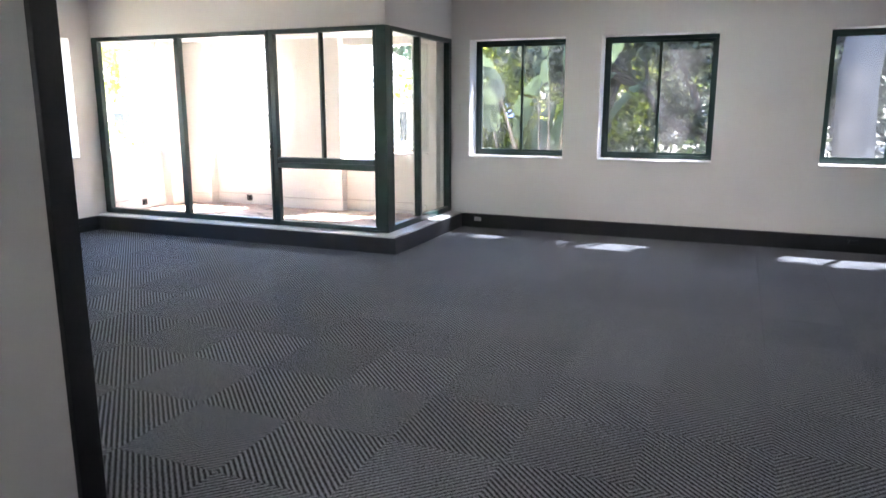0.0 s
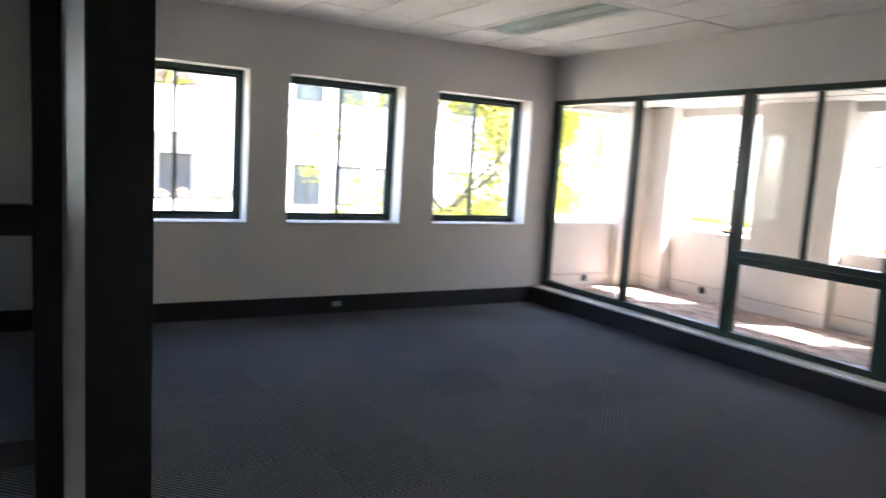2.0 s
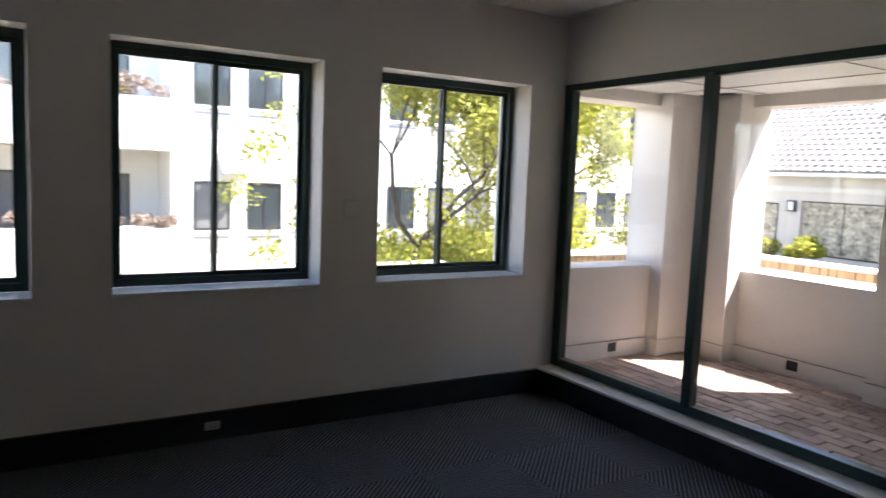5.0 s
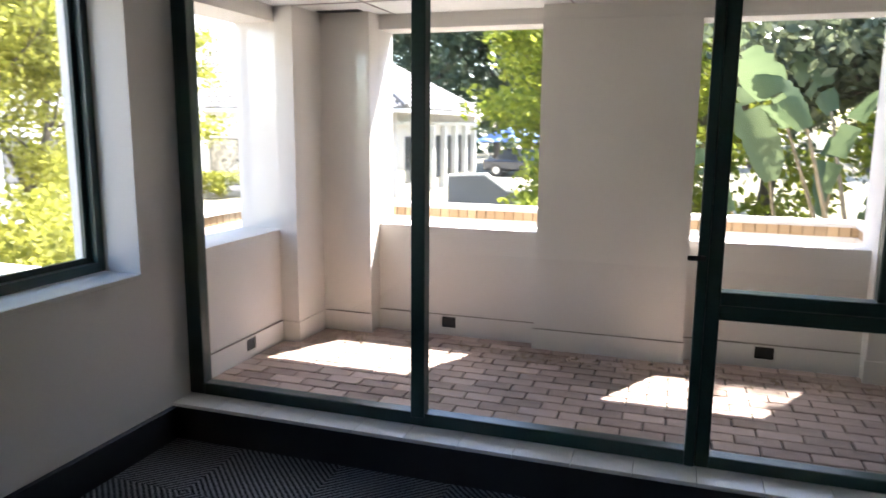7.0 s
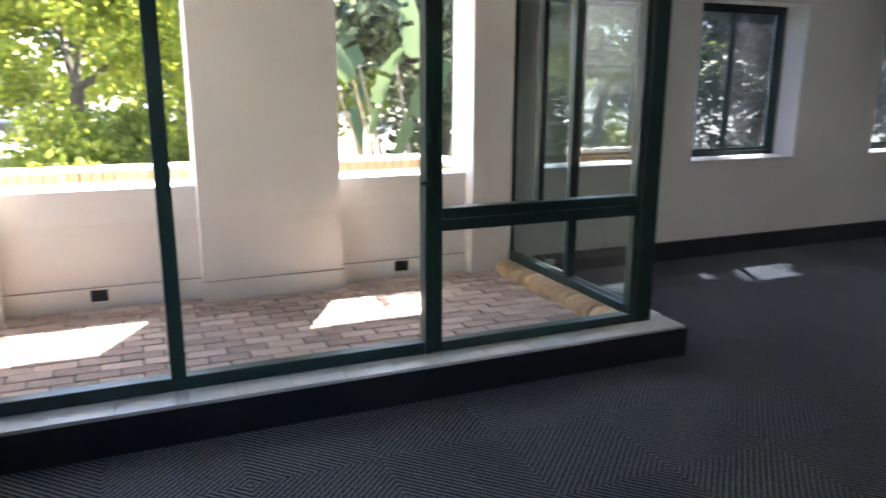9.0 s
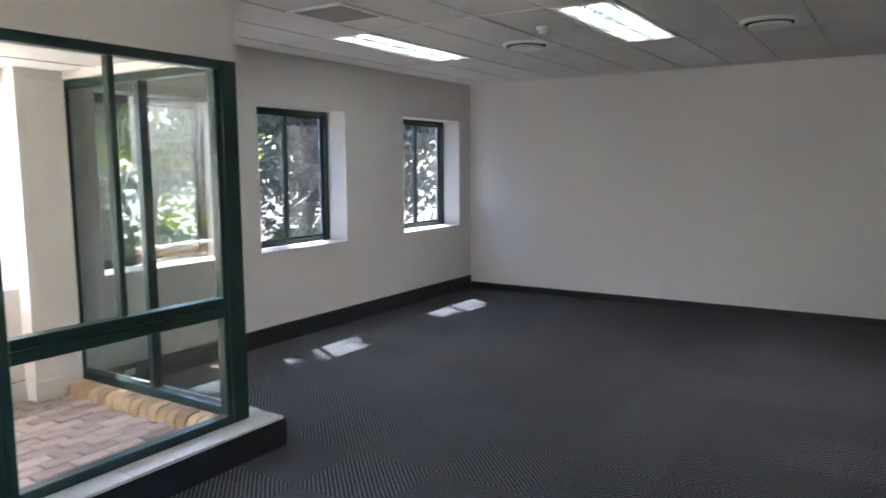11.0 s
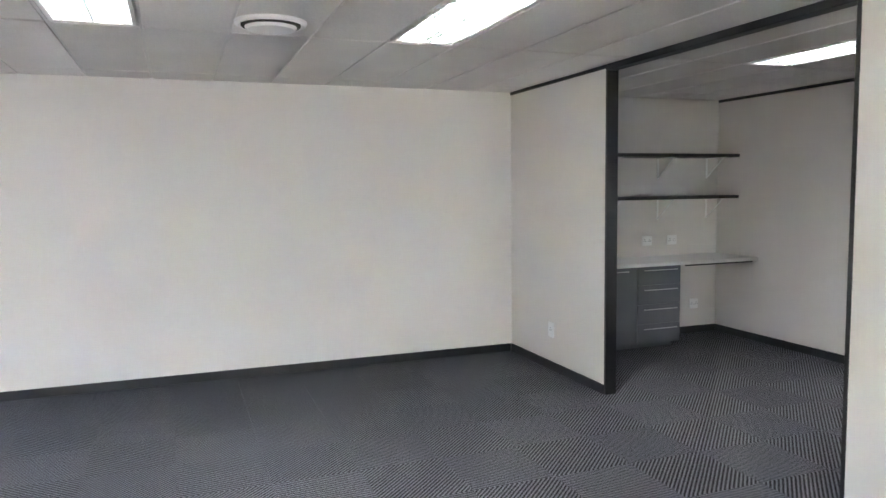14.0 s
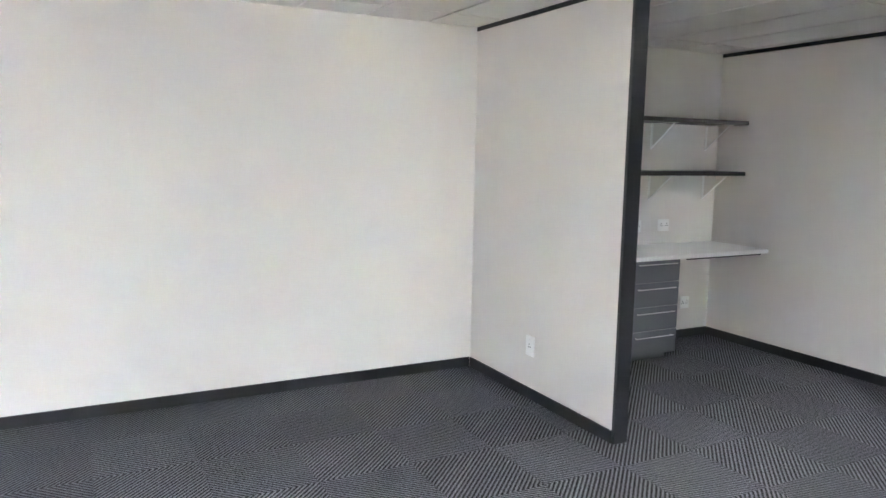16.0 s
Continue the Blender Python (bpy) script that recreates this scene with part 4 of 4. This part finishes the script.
# planter wall with a brick course and a pale cap, around the balcony
planter = thing("planter_wall", -5.4, 10.4, G, "low plastered planter wall with a yellow brick course and pale cap", "planter wall", kind="structure")
part("wall", block(-7.9, -2.72, 10.32, 10.5, G, 0.748), PLASTER, planter)
part("wall", block(-7.9, -7.72, 7.95, 10.318, G, 0.748), PLASTER, planter)
part("wall", block(-2.9, -2.72, NORTH_OUT + 0.002, 10.318, G, 0.748), PLASTER, planter)
part("cap", block(-7.92, -2.7, 10.29, 10.52, 0.825, 0.86, 0.005), CREAM, planter)
part("cap", block(-7.92, -7.7, 7.95, 10.288, 0.825, 0.86, 0.005), CREAM, planter)
part("cap", block(-2.92, -2.7, NORTH_OUT + 0.002, 10.288, 0.825, 0.86, 0.005), CREAM, planter)
ledge = thing("entrance_ledge", -8.6, 7.0, G, "flat pale concrete canopy ledge outside the window", "canopy", kind="structure")
part("slab", block(-9.4, -7.75, 6.1, 7.9, 0.40, 0.50, 0.005), CREAM, ledge)
part("upstand", block(-9.4, -9.2, 6.1, 7.9, 0.50, 0.60, 0.005), CREAM, ledge)
part("upstand", block(-9.198, -7.75, 7.75, 7.9, 0.50, 0.60, 0.005), CREAM, ledge)
part("wall", block(-9.35, -7.8, 6.15, 7.85, G, 0.40), CREAM, ledge)
soldier = bpy.data.meshes.new("brick")
bm = block(-0.039, 0.039, -0.092, 0.092, 0.749, 0.824, 0.004)
bm.to_mesh(soldier)
bm.free()
soldier.materials.append(YELLOWBRICK)


def lay(x, y, a):
    p = new("brick", soldier)
    p.matrix_basis = Matrix.Translation((x, y + random.uniform(-0.003, 0.003), 0)) @ Matrix.Rotation(a, 4, "Z")
    p.parent = planter
    p.matrix_parent_inverse = planter.matrix_basis.inverted()


for k in range(61):
    lay(-7.85 + k * 0.084, 10.41, 0)
for k in range(27):
    lay(-7.81, 8.0 + k * 0.084, math.pi / 2)
for k in range(11):
    lay(-2.81, 9.38 + k * 0.084, math.pi / 2)


def far_window(parent, axis, at, a, b, z0, z1, glass=DARKGLASS, leaves_n=2, proud=0.02):
    """A framed window on the face of a far building: axis 'x' faces +x at x = at, axis 'y' faces -y at y = at."""
    def q(u0, u1, w0, w1, v0, v1):
        return (at + w0, at + w1, u0, u1, v0, v1) if axis == "x" else (u0, u1, at - w1, at - w0, v0, v1)
    f = 0.045
    bm = bmesh.new()
    box(bm, *q(a, b, -0.02, proud, z0, z0 + f))
    box(bm, *q(a, b, -0.02, proud, z1 - f, z1))
    for k in range(leaves_n + 1):
        u = a + (b - a - f) * k / leaves_n
        box(bm, *q(u, u + f, -0.019, proud - 0.001, z0 + f, z1 - f))
    win = part("window", bm, DARKFRAME, parent)
    part("pane", block(*q(a + 0.01, b - 0.01, -0.018, 0.004, z0 + 0.01, z1 - 0.01)), glass, win)
    return win


# white office building to the west
BX = -20.0
ob = thing("white_office_building", BX - 5, 14, G, "white rendered three-storey office building with dark windows", "building")
part("wall", block(BX - 9, BX, 6.95, 25.6, G, 8.2), RENDERED, ob)
part("wall", block(BX - 9, BX - 1.6, -14, 6.948, G, 8.2), RENDERED, ob)
part("roof", block(BX - 9.2, BX + 0.2, 6.75, 25.8, 8.2, 8.45), RENDERED, ob)
part("roof", block(BX - 9.2, BX - 1.4, -14.2, 6.748, 8.2, 8.45), RENDERED, ob)
for s_ in range(3):
    zb = s_ * 2.95
    for k in range(14):
        a = 7.46 + 1.27 * k
        far_window(ob, "x", BX, a, a + 0.85, zb + 0.02, zb + 1.18, glass=BLIND if (s_ == 0 and k % 3 != 1) else DARKGLASS)
        part("brick_panel", block(BX - 0.01, BX + 0.012, a, a + 0.85, zb - 0.5, zb - 0.15), PALEBRICK, ob)
        part("window_ledge", block(BX - 0.01, BX + 0.05, a - 0.05, a + 0.9, zb - 0.06, zb - 0.005), RENDERED, ob)
for k, (a, b) in enumerate(((3.5, 5.15), (5.4, 6.27), (1.5, 3.2), (-1.5, 0.6))):
    far_window(ob, "x", BX - 1.6, a, b, -0.1, 1.28, glass=BLIND)
    far_window(ob, "x", BX - 1.6, a, b, 3.0, 4.2)
part("balcony", block(BX - 1.598, BX + 0.5, -14, 6.93, 1.85, 3.0), RENDERED, ob)
part("planter", block(BX - 0.3, BX + 0.5, -14, 6.93, G, 0.1), RENDERED, ob)
shrub(BX + 0.1, 4.2, 0.5, 5.6, 0.3, LEAF_PINK, 2500, 0.06, 61, "dry pink flowers along the planter edge", "flowers", z=0.08)
shrub(BX + 0.1, 4.4, 0.5, 5.0, 0.55, LEAF_PINK, 2000, 0.06, 62, "dry pinkish plants along the balcony edge", "flowers", z=2.95)
rng = np.random.default_rng(7)
ob2 = thing("balcony_palm", BX + 0.1, 5.3, 2.98, "small spiky palm on the balcony planter", "plant")
bm = bmesh.new()
for k in range(22):
    a, e = rng.uniform(0, 2 * math.pi), rng.uniform(0.2, 1.2)
    d = Vector((math.cos(a) * math.cos(e), math.sin(a) * math.cos(e), math.sin(e)))
    s_ = d.cross(Vector((0, 0, 1))).normalized() * 0.04
    p = Vector((BX + 0.1, 5.3, 2.98))
    v = [bm.verts.new(c) for c in (p - s_, p + s_, p + d * 0.5 + s_, p + d * 0.85 - Vector((0, 0, 0.1)), p + d * 0.5 - s_)]
    bm.faces.new(v)
part("fronds", bm, LEAF_YELLOW, ob2)
ac = thing("air_conditioner", BX + 0.16, 8.38, 1.36, "white outdoor air conditioner unit with round fan grille", "air conditioner")
part("case", block(BX + 0.05, BX + 0.33, 8.02, 8.73, 1.36, 1.86, 0.02), GREYCASE, ac)
bm = bmesh.new()
rod(bm, (BX + 0.325, 8.30, 1.61), (BX + 0.34, 8.30, 1.61), 0.19, 24)
part("fan_grille", bm, GRILLE, ac)
bm = bmesh.new()
rod(bm, (BX + 0.335, 8.30, 1.61), (BX + 0.35, 8.30, 1.61), 0.06, 16)
part("hub", bm, PLASTIC, ac)
for y in (8.12, 8.62):
    part("bracket", block(BX - 0.005, BX + 0.34, y - 0.02, y + 0.02, 1.32, 1.36), GRILLE, ac)


# tiled-roof house to the north-west
def hip_roof(name, x0, x1, y0, y1, z, rise, parent, courses=16):
    """Stepped tile courses up the four slopes of a hip roof."""
    bm = bmesh.new()
    half = min(x1 - x0, y1 - y0) / 2
    for k in range(courses):
        i0, i1 = half * k / courses, half * (k + 1) / courses + 0.05
        za, zb = z + rise * k / courses, z + rise * (k + 1) / courses
        ra = [(x0 + i0, y0 + i0, za + 0.05), (x1 - i0, y0 + i0, za + 0.05), (x1 - i0, y1 - i0, za + 0.05), (x0 + i0, y1 - i0, za + 0.05)]
        rl = [(p[0], p[1], za - 0.01) for p in ra]
        i1 = min(i1, half)
        rb = [(x0 + i1, y0 + i1, zb + 0.03), (x1 - i1, y0 + i1, zb + 0.03), (x1 - i1, y1 - i1, zb + 0.03), (x0 + i1, y1 - i1, zb + 0.03)]
        va, vl, vb = ([bm.verts.new(p) for p in q] for q in (ra, rl, rb))
        for i in range(4):
            j = (i + 1) % 4
            bm.faces.new((va[i], va[j], vb[j], vb[i]))
            bm.faces.new((vl[i], vl[j], va[j], va[i]))
    roof = part(name, bm, ROOFTILE, parent)
    # the rolls of the tiles, running up the front slope
    bm = bmesh.new()
    n = int((x1 - x0) / 0.3)
    for k in range(1, n):
        x = x0 + (x1 - x0) * k / n
        run = min(half, x - x0, x1 - x)
        a, b = Vector((x, y0, z + 0.06)), Vector((x, y0 + run, z + 0.06 + rise * run / half))
        if run > 0.2:
            rod(bm, a, b, 0.045, 5)
    part("tile_rolls", bm, ROOFTILE, roof)
    return roof


house = thing("tiled_house", -19, 33, G, "cream rendered house with a pale tiled hip roof", "house")
part("wall", block(-28, -13.8, 28, 38, G, 2.05), CREAM, house)
part("fascia", block(-28.6, -13.2, 27.4, 27.5, 1.98, 2.15), RENDERED, house)
part("fascia", block(-13.3, -13.2, 27.502, 38.6, 1.98, 2.15), RENDERED, house)
hip_roof("roof", -28.6, -13.2, 27.4, 38.6, 2.13, 3.3, house)
part("moulding", block(-28, -13.8, 27.95, 27.999, 1.45, 1.62), RENDERED, house)
# the two wide front windows carry reflections painted into the pane colour
far_window(house, "y", 28, -17.85, -14.75, -0.78, 1.12, REFLECTPANE)
far_window(house, "y", 28, -21.6, -18.75, -0.78, 1.0, REFLECTPANE)
far_window(house, "y", 28, -25.0, -22.5, -0.3, 1.0, DARKGLASS)
for k in range(6):
    y = 28.75 + k * 1.48
    far_window(house, "x", -13.8, y, y + 1.05, -0.55, 1.15, DARKGLASS)
    part("pilaster", block(-13.799, -13.6, y + 1.12, y + 1.36, G, 1.55), RENDERED, house)
part("moulding", block(-13.799, -13.68, 28, 38, 1.56, 1.7), RENDERED, house)
bm = bmesh.new()
ends = [[bm.verts.new((gx, gy, gz)) for gy, gz in ((31.1, 4.30), (33.0, 5.46), (34.9, 4.30))] for gx in (-19.4, -16.9)]
bm.faces.new((ends[0][0], ends[1][0], ends[1][1], ends[0][1]))
bm.faces.new((ends[0][1], ends[1][1], ends[1][2], ends[0][2]))
for k in range(9):
    rod(bm, (-19.3 + k * 0.3, 31.1, 4.31), (-19.3 + k * 0.3, 33.0, 5.47), 0.045, 5)
rod(bm, (-22.6, 33.0, 5.46), (-16.85, 33.0, 5.50), 0.10, 8)
rod(bm, (-16.9, 31.0, 4.28), (-16.9, 33.0, 5.48), 0.09, 8)
rod(bm, (-16.9, 35.0, 4.28), (-16.9, 33.0, 5.48), 0.09, 8)
rod(bm, (-13.2, 27.4, 2.19), (-17.0, 31.2, 4.40), 0.09, 8)
part("gablet", bm, ROOFTILE, house)
bm = bmesh.new()
tri = [[bm.verts.new((gx, gy, gz)) for gy, gz in ((31.15, 4.20), (34.85, 4.20), (33.0, 5.44))] for gx in (-17.02, -17.14)]
bm.faces.new(tri[0])
bm.faces.new(tri[1][::-1])
for i in range(3):
    j = (i + 1) % 3
    bm.faces.new((tri[0][i], tri[1][i], tri[1][j], tri[0][j]))
bmesh.ops.recalc_face_normals(bm, faces=bm.faces[:])
part("gablet_wall", bm, GREYWALL, house)
wl = thing("wall_lamp", -18.2, 27.9, 0.8, "dark square wall lamp on the house", "wall lamp")
part("case", block(-18.35, -18.05, 27.85, 27.999, 0.72, 1.12), DARKFRAME, wl)
part("lens", block(-18.3, -18.1, 27.84, 27.849, 0.77, 1.07), PLASTIC, wl)
dish = thing("satellite_dish", -14.2, 27.6, 1.65, "white satellite dish on the corner of the house", "satellite dish")
bm = bmesh.new()
rings = []
for k in range(5):
    r = 0.42 * k / 4
    rings.append([bm.verts.new((-14.2 + r * math.cos(a * math.pi / 10), 27.55 + 0.35 * (0.42 ** 2 - r * r) - 0.2 * r * math.cos(a * math.pi / 10), 1.68 + r * math.sin(a * math.pi / 10))) for a in range(20)])
for p, q in zip(rings[1:], rings[2:]):
    for k in range(20):
        bm.faces.new((p[k], p[(k + 1) % 20], q[(k + 1) % 20], q[k]))
bm.faces.new(rings[1])
part("reflector", bm, PLASTIC, dish)
bm = bmesh.new()
rod(bm, (-14.2, 27.6, 1.6), (-14.2, 28.0, 1.5), 0.03, 6)
rod(bm, (-14.2, 27.6, 1.3), (-14.2, 27.1, 1.62), 0.012, 6)
part("arm", bm, GRILLE, dish)

# grey stair wall, car and blue canopy beyond the garden
sw_ = thing("stair_wall", -9.3, 24, G, "grey rendered stair wall with a sloping top", "garden wall")
bm = bmesh.new()
prof = [(-10.6, G), (-10.6, 0.1), (-9.5, 0.16), (-8.85, -0.28), (-6.5, -0.28), (-6.5, G)]
fr, bk = [bm.verts.new((px, 24.0, pz)) for px, pz in prof], [bm.verts.new((px, 24.25, pz)) for px, pz in prof]
bm.faces.new(fr)
bm.faces.new(bk[::-1])
for i in range(len(prof)):
    j = (i + 1) % len(prof)
    bm.faces.new((fr[i], bk[i], bk[j], fr[j]))
part("wall", bm, GREYWALL, sw_)
bm = bmesh.new()
for (xa, za), (xb, zb) in zip(prof[1:4], prof[2:5]):
    v = box(bm, xa, xb, 23.96, 24.29, 0, 0.06)
    for k in (0, 3, 4, 7):
        v[k].co.z += za
    for k in (1, 2, 5, 6):
        v[k].co.z += zb
part("coping", bm, RENDERED, sw_, "pale coping")


def parked_car(x, y, label):
    ob = thing("parked_car", x, y, G, label, "car")
    bm = block(x - 2.0, x + 2.0, y - 0.85, y + 0.85, G + 0.28, G + 0.85, 0.12, 3)
    part("body", bm, CARPAINT, ob)
    bm = bmesh.new()
    v = box(bm, x - 1.4, x + 1.1, y - 0.75, y + 0.75, G + 0.84, G + 1.4)
    for p in v[4:]:
        p.co.x = x + (p.co.x - x) * 0.68
        p.co.y = y + (p.co.y - y) * 0.85
    part("cabin", bm, DARKGLASS, ob)
    for dx in (-1.25, 1.25):
        for dy in (-0.8, 0.8):
            bm = bmesh.new()
            rod(bm, (x + dx, y + dy - 0.1, G + 0.31), (x + dx, y + dy + 0.1, G + 0.31), 0.31, 18)
            wh = part("wheel", bm, DARKFRAME, ob)
            bm = bmesh.new()
            rod(bm, (x + dx, y + dy - 0.11, G + 0.31), (x + dx, y + dy + 0.11, G + 0.31), 0.18, 14)
            part("rim", bm, CHROME, wh)


parked_car(-12.0, 41, "dark car parked beyond the house")
ob = thing("shade_canopy", -13.2, 44, G, "blue canvas shade canopy on poles", "canopy")
bm = bmesh.new()
apex = bm.verts.new((-13.2, 44, 1.6))
ring = [bm.verts.new(p) for p in ((-15.2, 42, 0.7), (-11.2, 42, 0.7), (-11.2, 46, 0.7), (-15.2, 46, 0.7))]
for i in range(4):
    bm.faces.new((apex, ring[i], ring[(i + 1) % 4]))
part("canvas", bm, BLUECLOTH, ob)
for px, py in ((-15.1, 42.1), (-11.3, 42.1), (-11.3, 45.9), (-15.1, 45.9)):
    bm = bmesh.new()
    rod(bm, (px, py, G), (px, py, 0.72), 0.04, 6)
    part("pole", bm, DARKFRAME, ob)

# ---- floor: carpet tiles ----
floor = tagged(part("floor", block(W - 0.3, E + 0.3, SY - 0.2, NORTH_OUT, -0.3, -0.008), UNDER), "floor of dark grey ribbed carpet tiles, quarter-turned", "floor", kind="structure")
TS = 0.5325
TX0, TY0 = -3.46, 6.09


def tile_mesh(w, d):
    bm = block(-w / 2, w / 2, -d / 2, d / 2, -0.007, 0.0)
    bmesh.ops.bevel(bm, geom=[e for e in bm.edges if all(v.co.z > -0.001 for v in e.verts)], offset=0.0012, segments=1, affect="EDGES")
    me = bpy.data.meshes.new("carpet_tile")
    bm.to_mesh(me)
    bm.free()
    me.materials.append(CARPET)
    return me


def sill_tile(x0, x1, ya, yb):
    return part("sill_tile", block(x0, x1, ya, yb, 0.163, 0.181, 0.002), TILE, sill)


sill = thing("plinth_sill", -4.6, PLY, 0.163, "pale tiled sill on the plinth", "sill", kind="structure")
x = W
while x < PLX - 0.05:
    sill_tile(x + 0.001, min(x + 0.248, PLX) - 0.001, PLY + 0.004, VY + 0.07)
    x += 0.248
y = VY + 0.072
while y < N - 0.04:
    sill_tile(VX - 0.07, PLX - 0.004, y + 0.001, min(y + 0.248, N - SKT) - 0.001)
    y += 0.248

whole = tile_mesh(TS - 0.0008, TS - 0.0008)
cut = {}
for i in range(-6, 13):
    for j in range(-18, 6):
        x0, x1 = max(TX0 + i * TS, W), min(TX0 + (i + 1) * TS, E)
        ya, yb = max(TY0 + j * TS, SY), min(TY0 + (j + 1) * TS, N)
        if x1 - x0 < 0.02 or yb - ya < 0.02 or (yb > PLY + 0.3 and x1 < PLX - 0.2):
            continue
        turned = (i + j) % 2
        w, d = round(x1 - x0 - 0.0008, 4), round(yb - ya - 0.0008, 4)
        if turned:
            w, d = d, w
        if (w, d) == (round(TS - 0.0008, 4), round(TS - 0.0008, 4)):
            me = whole
        else:
            me = cut.setdefault((w, d), None) or tile_mesh(w, d)
            cut[w, d] = me
        t = new("carpet_tile", me)
        t.matrix_basis = Matrix.Translation(((x0 + x1) / 2, (ya + yb) / 2, random.uniform(-0.0006, 0.0))) @ Matrix.Rotation(math.pi / 2 * turned, 4, "Z")
        t.parent = floor

# ---- balcony paving: clay pavers in running bond ----
BL, BW, J = 0.206, 0.1, 0.008
paver = bpy.data.meshes.new("paver")
bm = block(-BL / 2 + J / 2, BL / 2 - J / 2, -BW / 2 + J / 2, BW / 2 - J / 2, -0.05, 0.0, 0.004)
bm.to_mesh(paver)
bm.free()
paver.materials.append(PAVER)
paving = thing("balcony_paving", -4.7, 8.0, VF - 0.035, "weathered red-brown clay brick paving, dusty", "paving", kind="structure")
x_end, y_start, y_end = -2.79, PLY + 0.27, 8.85
row = 0
y = y_start + BW / 2
while y + BW / 2 < y_end + 0.03:
    x = -6.65 + (BL / 2 if row % 2 else BL)
    while x < x_end + 0.02:
        p = new("paver", paver)
        p.matrix_basis = Matrix.Translation((x - BL / 2 + random.uniform(-0.002, 0.002), y + random.uniform(-0.002, 0.002), VF + random.uniform(-0.003, 0.002))) @ Matrix.Rotation(random.uniform(-0.012, 0.012), 4, "Z") @ Matrix.Rotation(random.uniform(-0.01, 0.01), 4, "X")
        p.parent = paving
        p.matrix_parent_inverse = paving.matrix_basis.inverted()
        x += BL
    y += BW
    row += 1
